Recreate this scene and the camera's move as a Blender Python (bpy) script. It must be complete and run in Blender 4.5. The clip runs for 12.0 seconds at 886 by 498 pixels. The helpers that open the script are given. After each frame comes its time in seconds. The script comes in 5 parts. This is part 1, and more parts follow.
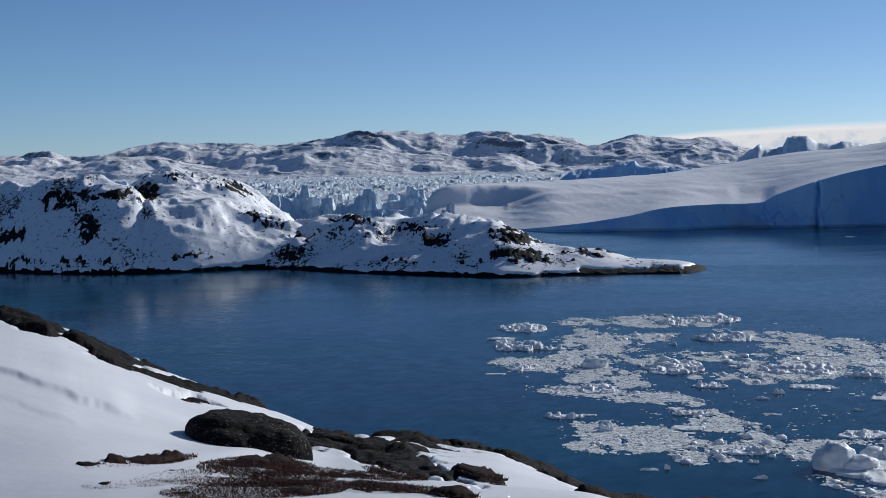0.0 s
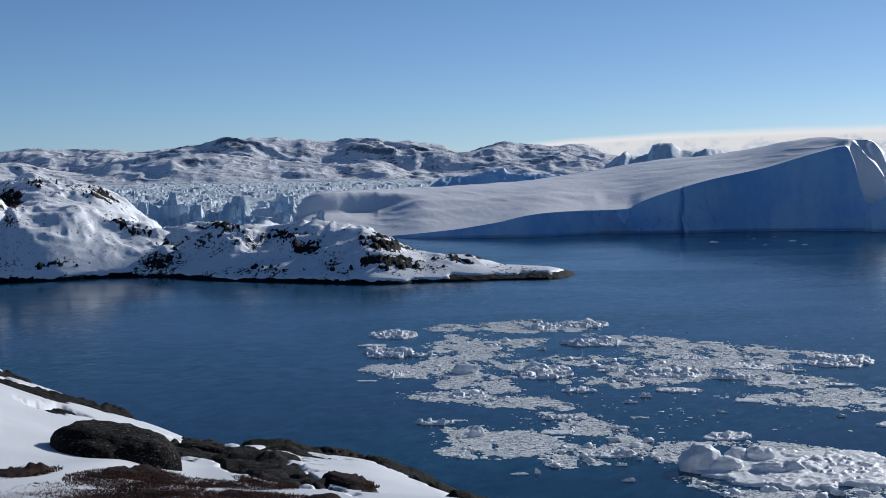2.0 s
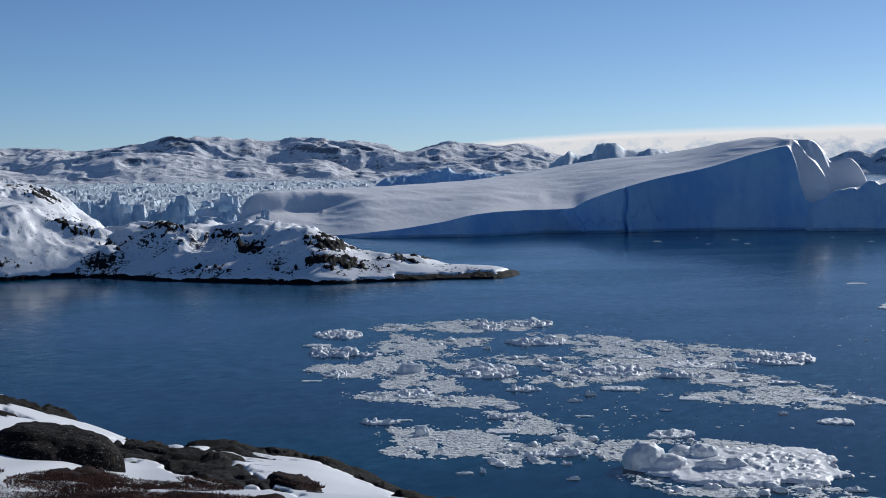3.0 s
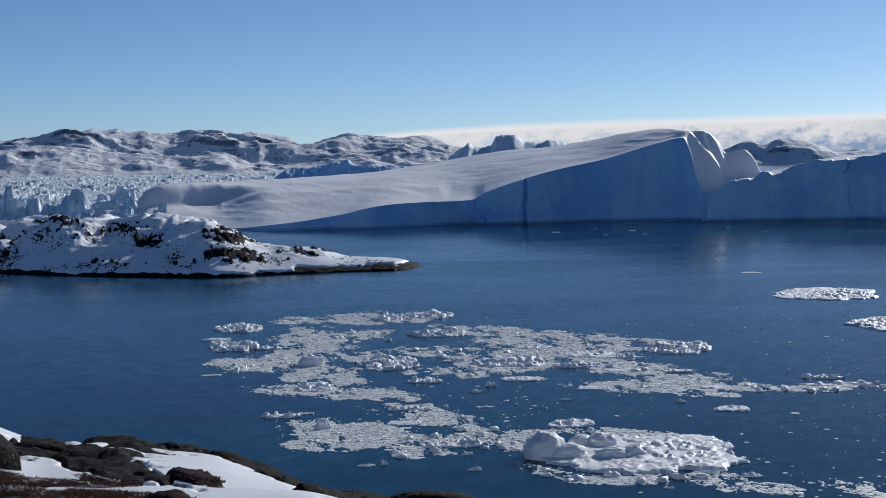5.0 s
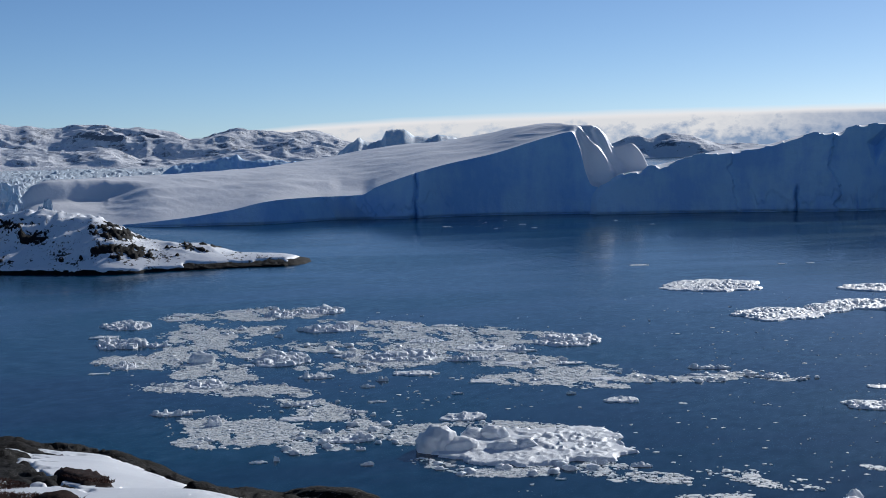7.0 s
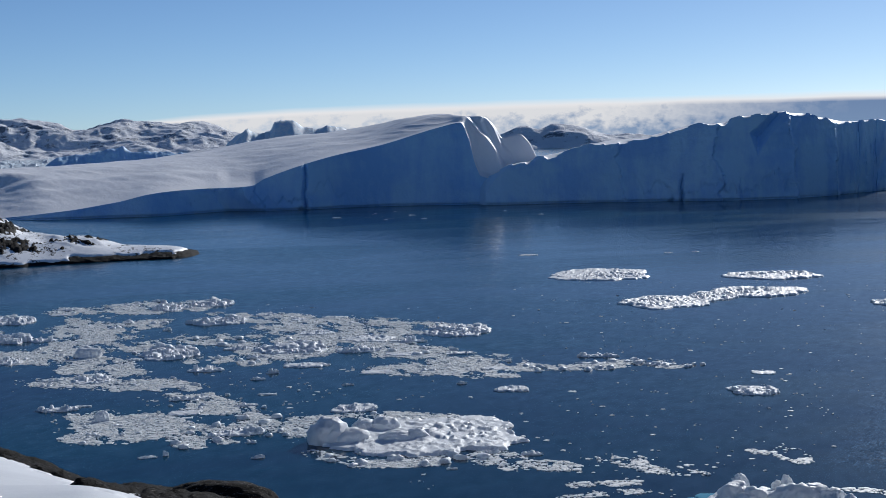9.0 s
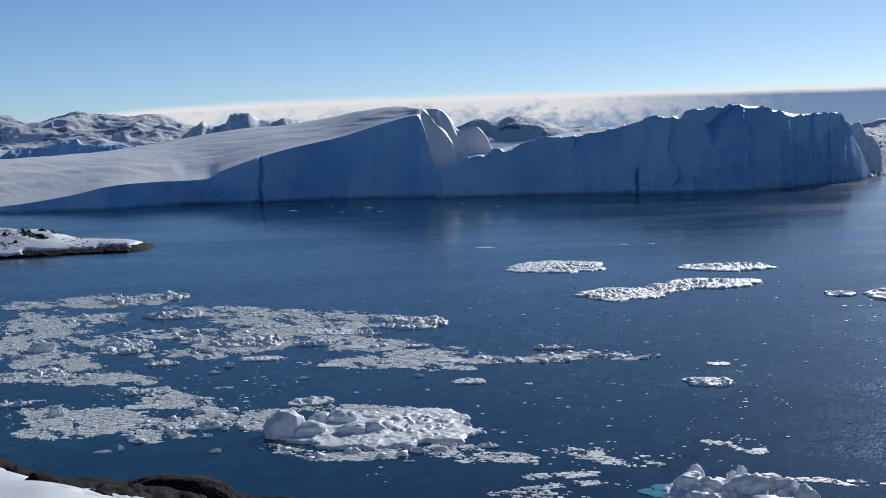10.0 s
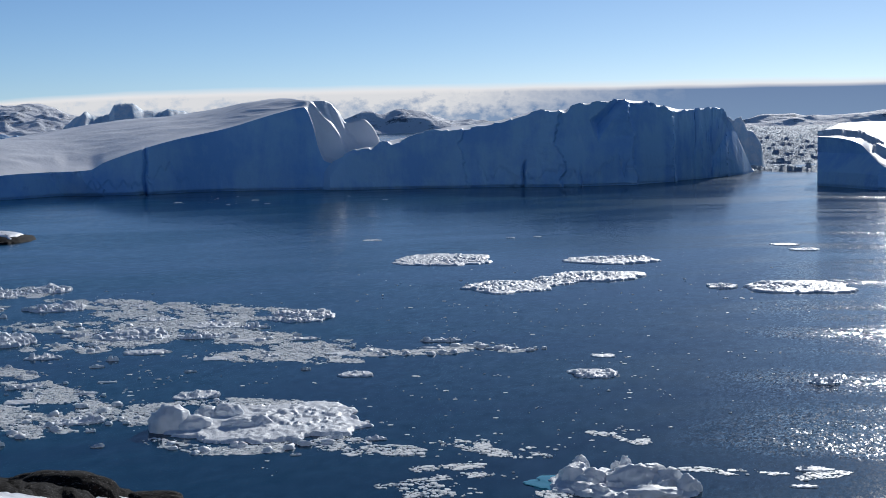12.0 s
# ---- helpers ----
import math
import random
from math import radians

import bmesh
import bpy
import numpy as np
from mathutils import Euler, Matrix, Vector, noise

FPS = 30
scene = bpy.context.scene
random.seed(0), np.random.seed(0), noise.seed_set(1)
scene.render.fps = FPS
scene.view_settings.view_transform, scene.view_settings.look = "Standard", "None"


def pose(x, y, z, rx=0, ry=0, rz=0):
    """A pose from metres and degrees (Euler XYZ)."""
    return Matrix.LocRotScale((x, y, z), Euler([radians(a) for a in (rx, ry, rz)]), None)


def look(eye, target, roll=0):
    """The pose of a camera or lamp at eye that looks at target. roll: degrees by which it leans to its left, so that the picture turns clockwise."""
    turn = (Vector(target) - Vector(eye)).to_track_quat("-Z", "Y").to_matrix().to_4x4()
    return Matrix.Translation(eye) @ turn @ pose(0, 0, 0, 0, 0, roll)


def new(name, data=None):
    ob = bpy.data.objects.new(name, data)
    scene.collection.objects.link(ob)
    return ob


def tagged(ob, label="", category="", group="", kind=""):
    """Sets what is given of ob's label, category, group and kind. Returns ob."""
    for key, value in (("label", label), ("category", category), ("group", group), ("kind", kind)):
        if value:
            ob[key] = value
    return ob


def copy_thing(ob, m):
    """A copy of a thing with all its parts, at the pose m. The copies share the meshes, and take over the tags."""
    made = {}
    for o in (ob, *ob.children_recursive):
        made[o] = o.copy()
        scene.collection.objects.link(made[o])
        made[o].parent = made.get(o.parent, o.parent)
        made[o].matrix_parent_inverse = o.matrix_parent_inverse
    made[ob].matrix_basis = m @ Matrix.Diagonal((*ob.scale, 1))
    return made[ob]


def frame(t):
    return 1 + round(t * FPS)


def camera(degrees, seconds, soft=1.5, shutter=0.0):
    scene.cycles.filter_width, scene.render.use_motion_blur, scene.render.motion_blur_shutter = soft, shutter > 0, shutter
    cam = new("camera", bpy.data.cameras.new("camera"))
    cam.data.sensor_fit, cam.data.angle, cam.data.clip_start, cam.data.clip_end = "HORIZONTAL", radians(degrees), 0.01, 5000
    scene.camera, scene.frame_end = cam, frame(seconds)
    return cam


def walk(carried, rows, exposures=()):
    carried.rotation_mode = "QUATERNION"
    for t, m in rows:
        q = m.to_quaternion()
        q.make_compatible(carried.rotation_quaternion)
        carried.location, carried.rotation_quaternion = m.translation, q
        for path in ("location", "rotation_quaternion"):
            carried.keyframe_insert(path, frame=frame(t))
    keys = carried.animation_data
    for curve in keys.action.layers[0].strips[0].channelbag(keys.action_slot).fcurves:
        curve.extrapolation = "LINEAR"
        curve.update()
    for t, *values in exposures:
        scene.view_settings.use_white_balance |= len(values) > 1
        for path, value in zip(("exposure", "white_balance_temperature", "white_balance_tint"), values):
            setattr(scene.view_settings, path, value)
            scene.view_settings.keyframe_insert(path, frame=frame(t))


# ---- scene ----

# A snowy bank high over a fjord arm, panned to the right from one spot.
EYE = 40.0
cam = camera(33.05, 12.0, soft=0.7)
# seconds, yaw, pitch, roll
ROWS = [
    (0.0, -0.029, -3.366, 0.998), (0.5, -1.341, -3.298, 1.004), (1.0, -2.676, -3.235, 0.993), (1.5, -3.831, -3.199, 1.022),
    (2.0, -5.004, -3.191, 0.976), (2.5, -6.049, -3.197, 0.974), (3.0, -7.115, -3.245, 0.945), (5.0, -10.962, -3.617, 1.112),
    (5.5, -11.939, -3.693, 1.167), (6.0, -13.012, -3.765, 1.155), (6.5, -14.031, -3.828, 1.193), (7.0, -15.161, -3.910, 1.265),
    (9.0, -19.396, -4.353, 1.349), (9.5, -20.252, -4.499, 1.370), (10.0, -21.070, -4.672, 1.355), (10.5, -21.762, -4.821, 1.324),
    (11.0, -22.548, -4.969, 1.270), (11.5, -23.688, -5.029, 1.110), (12.0, -25.365, -5.034, 0.899),
]
walk(cam, [(t, pose(0, 0, EYE, 90 + pitch, roll, yaw)) for t, yaw, pitch, roll in ROWS], exposures=[(0.0, -0.17, 5650, 9), (12.0, -0.17, 5650, 9)])

# ---- light ----
SUN_AZ, SUN_EL = 45.0, 22.0
world = bpy.data.worlds.new("sky")
scene.world = world
world.use_nodes = True
wn = world.node_tree.nodes
sky = wn.new("ShaderNodeTexSky")
sky.sky_type = "NISHITA"
sky.sun_disc = False
sky.sun_elevation, sky.sun_rotation = radians(SUN_EL), radians(SUN_AZ)
sky.altitude = 2500
sky.air_density, sky.dust_density, sky.ozone_density = 0.70, 0.8, 2.0
wn["Background"].inputs["Strength"].default_value = 0.075
cold = wn.new("ShaderNodeMix")
cold.data_type, cold.blend_type = "RGBA", "MULTIPLY"
cold.inputs[0].default_value, cold.inputs[7].default_value = 1.0, (0.865, 0.93, 0.97, 1.0)
world.node_tree.links.new(sky.outputs[0], cold.inputs[6])
world.node_tree.links.new(cold.outputs[2], wn["Background"].inputs["Color"])
sun_data = bpy.data.lights.new("sun", "SUN")
sun_data.energy, sun_data.angle, sun_data.color = 4.2, radians(0.5), (1.0, 0.91, 0.79)
sun = new("sun", sun_data)
sun_way = Vector((math.sin(radians(SUN_AZ)) * math.cos(radians(SUN_EL)), math.cos(radians(SUN_AZ)) * math.cos(radians(SUN_EL)), math.sin(radians(SUN_EL))))
sun.matrix_world = look(sun_way * 900, (0, 0, 0))


# ---- small tools ----
rng = np.random.default_rng(7)
PERM = rng.permutation(4096)


def lattice(ix, iy, seed):
    return PERM[(PERM[(ix + seed * 131) & 4095] + iy) & 4095] / 4095.0


def vnoise(x, y, seed=0):
    """Smooth noise, -1 to 1, on arrays."""
    x, y = np.broadcast_arrays(np.asarray(x, float), np.asarray(y, float))
    ix, iy = np.floor(x).astype(int), np.floor(y).astype(int)
    fx, fy = x - ix, y - iy
    u, v = fx * fx * fx * (fx * (6 * fx - 15) + 10), fy * fy * fy * (fy * (6 * fy - 15) + 10)
    a, b = lattice(ix, iy, seed), lattice(ix + 1, iy, seed)
    c, d = lattice(ix, iy + 1, seed), lattice(ix + 1, iy + 1, seed)
    return 2 * (a + (b - a) * u + (c - a) * v + (a - b - c + d) * u * v) - 1


def fbm(x, y, octaves=4, seed=0, gain=0.5):
    total, amp = 0.0, 1.0
    for i in range(octaves):
        total = total + amp * vnoise(x * 2 ** i + 17.3 * i, y * 2 ** i + 9.1 * i, seed + i)
        amp *= gain
    return total


def ridged(x, y, octaves=4, seed=0, gain=0.5):
    total, amp = 0.0, 1.0
    for i in range(octaves):
        total = total + amp * (1 - 2 * np.abs(vnoise(x * 2 ** i + 5.7 * i, y * 2 ** i + 3.3 * i, seed + i)))
        amp *= gain
    return total


def curve(table, x):
    """A smooth line through (x, y) pairs (cubic with limited slopes)."""
    t = np.array(table, float)
    px, py = t[:, 0], t[:, 1]
    h = np.diff(px)
    s = np.diff(py) / h
    m = np.zeros(len(px))
    m[1:-1] = np.where(s[:-1] * s[1:] > 0, 2 * s[:-1] * s[1:] / (s[:-1] + s[1:] + 1e-12), 0)
    m[0], m[-1] = s[0], s[-1]
    x = np.clip(np.asarray(x, float), px[0], px[-1])
    i = np.clip(np.searchsorted(px, x, side="right") - 1, 0, len(h) - 1)
    u = (x - px[i]) / h[i]
    return (2 * u ** 3 - 3 * u ** 2 + 1) * py[i] + (u ** 3 - 2 * u ** 2 + u) * h[i] * m[i] + (3 * u ** 2 - 2 * u ** 3) * py[i + 1] + (u ** 3 - u ** 2) * h[i] * m[i + 1]


def lines(table, x):
    t = np.array(table, float)
    return np.interp(x, t[:, 0], t[:, 1])


def step(lo, hi, x):
    u = np.clip((x - lo) / (hi - lo), 0, 1)
    return u * u * (3 - 2 * u)


def polar(az, d):
    a = np.radians(az)
    return d * np.sin(a), d * np.cos(a)


def patches(rows, az, dep):
    """1 in the middle of a patch, 0 at its edge, less outside."""
    best = np.full(np.shape(az), -3.0)
    for a, e, ra, re, slant in rows:
        da = az - a
        q = np.sqrt((da / ra) ** 2 + ((dep - e - slant * da) / re) ** 2)
        best = np.maximum(best, 1 - q)
    return best


def sight(az_el, az, d):
    """Height of a crest at distance d that is seen at those angles over the eye's level."""
    return EYE + d * np.tan(np.radians(curve(az_el, az)))


def grid_mesh(name, x, y, z, wrap=False):
    n, m = x.shape
    co = np.stack([x, y, z], -1).reshape(-1, 3)
    i, j = np.meshgrid(np.arange(n - 1), np.arange(m if wrap else m - 1), indexing="ij")
    k = (j + 1) % m
    quads = np.stack([i * m + j, i * m + k, (i + 1) * m + k, (i + 1) * m + j], -1).reshape(-1, 4)
    me = bpy.data.meshes.new(name)
    me.from_pydata(co.tolist(), [], quads.tolist())
    me.polygons.foreach_set("use_smooth", np.ones(len(quads), bool))
    me.update()
    return me


def part(name, me, material, parent=None, label=""):
    ob = new(name, me)
    me.materials.append(material)
    if parent is not None:
        ob.parent = parent
    if label:
        ob["label"] = label
    return ob


# ---- materials ----
class Nodes:
    """A material whose nodes are added by name."""

    def __init__(self, name, rough=0.6):
        self.mat = bpy.data.materials.new(name)
        self.mat.use_nodes = True
        self.tree = self.mat.node_tree
        self.bsdf = self.tree.nodes["Principled BSDF"]
        self.bsdf.inputs["Roughness"].default_value = rough
        self.geo = self.add("ShaderNodeNewGeometry")

    def add(self, kind, **values):
        node = self.tree.nodes.new(kind)
        for key, value in values.items():
            if key in node.inputs:
                node.inputs[key].default_value = value
        return node

    def link(self, a, b):
        self.tree.links.new(a, b)

    def scaled(self, sx, sy, sz):
        node = self.tree.nodes.new("ShaderNodeVectorMath")
        node.operation = "MULTIPLY"
        node.inputs[1].default_value = (sx, sy, sz)
        self.link(self.geo.outputs["Position"], node.inputs[0])
        return node.outputs[0]

    def noise(self, where, scale, detail=4.0, rough=0.55, distort=0.0):
        node = self.add("ShaderNodeTexNoise", Scale=scale, Detail=detail, Roughness=rough, Distortion=distort)
        self.link(where, node.inputs["Vector"])
        return node.outputs[0]

    def ramp(self, value, lo, hi, a=0.0, b=1.0):
        node = self.add("ShaderNodeMapRange")
        node.inputs["From Min"].default_value, node.inputs["From Max"].default_value = lo, hi
        node.inputs["To Min"].default_value, node.inputs["To Max"].default_value = a, b
        self.link(value, node.inputs["Value"])
        return node.outputs[0]

    def math(self, operation, a, b):
        node = self.tree.nodes.new("ShaderNodeMath")
        node.operation = operation
        for slot, value in zip(node.inputs, (a, b)):
            if isinstance(value, (int, float)):
                slot.default_value = value
            else:
                self.link(value, slot)
        return node.outputs[0]

    def mix(self, factor, a, b):
        node = self.tree.nodes.new("ShaderNodeMix")
        node.data_type = "RGBA"
        for slot, value in ((node.inputs[0], factor), (node.inputs[6], a), (node.inputs[7], b)):
            if isinstance(value, tuple):
                slot.default_value = (*value, 1.0)
            elif isinstance(value, (int, float)):
                slot.default_value = value
            else:
                self.link(value, slot)
        return node.outputs[2]

    def colour(self, value):
        if isinstance(value, tuple):
            self.bsdf.inputs["Base Color"].default_value = (*value, 1.0)
        else:
            self.link(value, self.bsdf.inputs["Base Color"])

    def bump(self, *heights):
        """heights: (value, distance in metres)"""
        last = None
        for value, distance in heights:
            node = self.add("ShaderNodeBump", Strength=1.0, Distance=distance)
            self.link(value, node.inputs["Height"])
            if last is not None:
                self.link(last, node.inputs["Normal"])
            last = node.outputs[0]
        self.link(last, self.bsdf.inputs["Normal"])


def snow_material(name, scale, relief, tint=(0.83, 0.85, 0.88), streak=(1, 1, 1), crisp=0.22):
    """Wind-packed snow; scale: metres of the drifts."""
    m = Nodes(name, 0.55)
    w = m.scaled(*streak)
    big, small = m.noise(w, 1.0 / scale, 5.0), m.noise(w, 9.0 / scale, 4.0)
    m.colour(m.mix(m.ramp(big, 0.35, 0.7), tint, tuple(0.92 * c for c in tint)))
    m.bump((big, relief), (small, relief * crisp))
    return m.mat


def rock_material(name, scale, dark=(0.035, 0.032, 0.03), light=(0.16, 0.15, 0.14), lichen=0.0):
    m = Nodes(name, 0.85)
    m.bsdf.inputs["Specular IOR Level"].default_value = 0.1
    w = m.scaled(1, 1, 1)
    big, small = m.noise(w, 1.0 / scale, 6.0, 0.65), m.noise(w, 11.0 / scale, 5.0, 0.7)
    base = m.mix(m.ramp(small, 0.50, 0.66), dark, light)
    base = m.mix(m.ramp(big, 0.5, 0.75), base, tuple(0.3 * c for c in light))
    if lichen:
        base = m.mix(m.math("MULTIPLY", m.ramp(m.noise(w, 3.0 / scale, 6.0, 0.7), 0.56, 0.62), lichen), base, (0.05, 0.03, 0.02))
    fleck = m.noise(m.scaled(1, 2.2, 2.2), 5.0 / scale, 8.0, 0.78)
    base = m.mix(m.ramp(fleck, 0.56, 0.62), base, tuple(8.0 * c for c in light))
    m.colour(base)
    m.bump((big, scale * 0.14), (small, scale * 0.045))
    return m.mat


def shore_rock():
    """Dark bedrock, black and wet up to the tide mark."""
    m = Nodes("headland_rock", 0.8)
    m.bsdf.inputs["Specular IOR Level"].default_value = 0.1
    w = m.scaled(1, 1, 1)
    big, small = m.noise(w, 0.4, 6.0, 0.65), m.noise(w, 3.5, 5.0, 0.7)
    dry = m.mix(m.ramp(small, 0.42, 0.68), (0.010, 0.009, 0.009), (0.040, 0.036, 0.033))
    high = m.add("ShaderNodeSeparateXYZ")
    m.link(m.geo.outputs["Position"], high.inputs[0])
    m.colour(m.mix(m.ramp(m.math("ADD", high.outputs[2], m.math("MULTIPLY", big, 1.2)), 1.9, 2.6), (0.006, 0.006, 0.007), dry))
    m.bump((big, 0.35), (small, 0.1))
    return m.mat


def ice_material(name, scale, tint=(0.66, 0.77, 0.88), deep=(0.36, 0.57, 0.78), relief=1.0):
    """Glacier ice: pale, with blue bands and upright melt grooves."""
    m = Nodes(name, 0.6)
    m.bsdf.inputs["Specular IOR Level"].default_value = 0.2
    w = m.scaled(1, 1, 0.25)
    flat = m.scaled(1, 1, 1)
    big, groove, chip = m.noise(flat, 1.0 / scale, 5.0, 0.6), m.noise(w, 4.0 / scale, 5.0, 0.6), m.noise(flat, 7.0 / scale, 6.0, 0.65)
    m.colour(m.mix(m.ramp(m.math("ADD", big, m.math("MULTIPLY", groove, 0.5)), 0.66, 0.88), tint, deep))
    m.bump((big, relief), (groove, relief * 0.35), (chip, relief * 0.5))
    return m.mat


def water_material():
    """Cold sea: small wavelets tilt the surface, less so in the calm lanes."""
    m = Nodes("sea_water", 0.015)
    m.bsdf.inputs["IOR"].default_value = 1.33
    m.bsdf.inputs["Specular IOR Level"].default_value = 0.19
    lanes = m.noise(m.scaled(0.35, 1, 1), 0.022, 5.0, 0.6, 0.8)
    m.colour(m.mix(m.ramp(lanes, 0.35, 0.65), (0.0, 0.025, 0.066), (0.0, 0.052, 0.098)))
    # a breeze in the east: broader wavelets in bands across the fjord
    turned = m.add("ShaderNodeMapping")
    turned.inputs["Rotation"].default_value = (0, 0, radians(40))
    m.link(m.geo.outputs["Position"], turned.inputs["Vector"])
    across = m.add("ShaderNodeSeparateXYZ")
    m.link(turned.outputs[0], across.inputs[0])
    breeze = m.ramp(across.outputs[0], -22.0, 0.0)

    def stretched(sx, sy):
        node = m.add("ShaderNodeVectorMath")
        node.operation = "MULTIPLY"
        node.inputs[1].default_value = (sx, sy, 1.0)
        m.link(turned.outputs[0], node.inputs[0])
        return node.outputs[0]

    paws = m.ramp(m.noise(stretched(0.010, 0.034), 1.0, 6.0, 0.66), 0.45, 0.62, 0.14, 0.9)
    gust = m.math("MULTIPLY", breeze, paws)
    calm = m.math("MULTIPLY", m.ramp(lanes, 0.42, 0.58, 0.6, 1.0), m.ramp(breeze, 0.0, 1.0, 1.0, 0.25))
    m.link(m.mix(breeze, m.ramp(lanes, 0.40, 0.60, 0.13, 0.20), m.ramp(paws, 0.1, 0.9, 0.09, 0.13)), m.bsdf.inputs["Roughness"])
    tilt = None
    for where, k, power, cells in ((stretched(0.25, 0.25), 0.04, calm, False), (stretched(0.9, 0.35), 0.07, calm, False),
                                   (stretched(5.0, 1.8), 0.30, gust, True), (stretched(2.6, 0.9), 0.22, gust, True)):
        if cells:
            tex = m.add("ShaderNodeTexVoronoi", Scale=1.0)
        else:
            tex = m.add("ShaderNodeTexNoise", Scale=1.0, Detail=1.0, Roughness=0.5)
        m.link(where, tex.inputs["Vector"])
        mid = m.add("ShaderNodeVectorMath")
        mid.operation = "MULTIPLY_ADD"
        mid.inputs[1].default_value, mid.inputs[2].default_value = (k, k, 0), (-0.5 * k, -0.5 * k, 0)
        m.link(tex.outputs["Color"], mid.inputs[0])
        wave = m.add("ShaderNodeVectorMath")
        wave.operation = "SCALE"
        m.link(mid.outputs[0], wave.inputs[0])
        m.link(power, wave.inputs["Scale"])
        if tilt is None:
            tilt = wave.outputs[0]
        else:
            both = m.add("ShaderNodeVectorMath")
            both.operation = "ADD"
            m.link(tilt, both.inputs[0])
            m.link(wave.outputs[0], both.inputs[1])
            tilt = both.outputs[0]
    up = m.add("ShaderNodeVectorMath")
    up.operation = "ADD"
    lean = m.add("ShaderNodeCombineXYZ")  # outside the breeze all normals tilt towards the bank, added to mirror higher sky
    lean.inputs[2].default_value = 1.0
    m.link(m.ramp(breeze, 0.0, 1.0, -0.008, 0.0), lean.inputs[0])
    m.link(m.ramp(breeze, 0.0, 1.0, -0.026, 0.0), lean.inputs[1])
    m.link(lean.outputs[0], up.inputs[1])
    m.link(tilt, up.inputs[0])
    unit = m.add("ShaderNodeVectorMath")
    unit.operation = "NORMALIZE"
    m.link(up.outputs[0], unit.inputs[0])
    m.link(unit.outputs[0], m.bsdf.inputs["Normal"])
    return m.mat


def mountain_material():
    m = Nodes("snowy_fell", 0.7)
    m.bsdf.inputs["Specular IOR Level"].default_value = 0.1
    w = m.scaled(1, 1, 2.2)
    patch, grain = m.noise(w, 0.011, 7.0, 0.68), m.noise(w, 0.08, 6.0, 0.7)
    slope = m.add("ShaderNodeSeparateXYZ")
    m.link(m.geo.outputs["True Normal"], slope.inputs[0])
    steep = m.ramp(slope.outputs[2], 0.55, 0.95, 0.16, 0.0)
    mask = m.math("ADD", m.math("ADD", m.math("MULTIPLY", patch, 0.64), m.math("MULTIPLY", grain, 0.36)), steep)
    # rock is paled towards blue-grey, distance haze put into its colour
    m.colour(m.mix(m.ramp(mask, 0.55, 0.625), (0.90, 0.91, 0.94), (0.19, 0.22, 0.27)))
    m.bump((patch, 9.0), (grain, 2.5))
    return m.mat


def glinting_snow():
    """Crusted snow whose crystals catch the sun here and there."""
    m = Nodes("bank_snow", 0.6)
    w = m.scaled(1, 1, 1)
    big, small = m.noise(w, 0.5, 5.0), m.noise(w, 4.0, 3.0, 0.5)
    m.colour(m.mix(m.ramp(big, 0.35, 0.7), (0.82, 0.83, 0.84), (0.74, 0.75, 0.77)))
    m.bump((big, 0.02), (small, 0.004))
    cells = m.add("ShaderNodeTexVoronoi", Scale=80.0)
    m.link(w, cells.inputs["Vector"])
    tilt = m.add("ShaderNodeVectorMath")
    tilt.operation = "MULTIPLY_ADD"
    tilt.inputs[1].default_value, tilt.inputs[2].default_value = (2.4, 2.4, 0.0), (-1.2, -1.2, 1.0)
    m.link(cells.outputs["Color"], tilt.inputs[0])
    unit = m.add("ShaderNodeVectorMath")
    unit.operation = "NORMALIZE"
    m.link(tilt.outputs[0], unit.inputs[0])
    m.link(unit.outputs[0], m.bsdf.inputs["Coat Normal"])
    m.bsdf.inputs["Coat Weight"].default_value, m.bsdf.inputs["Coat Roughness"].default_value = 0.06, 0.08
    return m.mat


SNOW_NEAR = glinting_snow()
def headland_snow():
    """Wind-packed snow through which small stones and heather show."""
    m = Nodes("headland_snow", 0.6)
    w = m.scaled(1, 1, 1)
    big, small = m.noise(w, 0.14, 5.0), m.noise(w, 1.1, 4.0)
    zone = m.add("ShaderNodeAttribute")
    zone.attribute_name = "stony"
    dash = m.noise(m.scaled(1.0, 0.8, 1.0), 0.75, 6.0, 0.65, 0.6)
    speck = m.ramp(m.math("ADD", dash, m.math("MULTIPLY", zone.outputs["Fac"], 0.25)), 0.71, 0.75)
    m.colour(m.mix(speck, (0.90, 0.92, 0.95), (0.03, 0.027, 0.025)))
    m.bump((big, 0.35), (small, 0.06))
    return m.mat


SNOW_HEAD = headland_snow()
SNOW_BERG = snow_material("iceberg_snow", 30.0, 0.45, tint=(0.95, 0.95, 0.96), streak=(0.9, 0.35, 1), crisp=0.62)
SNOW_FLOE = snow_material("floe_snow", 1.2, 0.16, tint=(0.88, 0.90, 0.91), crisp=0.4)
ROCK_NEAR = rock_material("bank_rock", 0.5, dark=(0.005, 0.0045, 0.0045), light=(0.024, 0.022, 0.020), lichen=0.5)
ROCK_HEAD = shore_rock()
# both cliff tints carry the blue of shade; this one paler, for sun-side glare
ICE_CLIFF = ice_material("cliff_ice", 26.0, tint=(0.58, 0.79, 0.98), deep=(0.40, 0.62, 0.92), relief=1.3)
ICE_BLUE_SHADE = ice_material("blue_shade_ice", 30.0, tint=(0.50, 0.74, 0.98), deep=(0.34, 0.58, 0.92), relief=1.1)
ICE_MID = ice_material("jagged_ice", 8.0, tint=(0.86, 0.90, 0.94), deep=(0.62, 0.78, 0.90), relief=0.6)
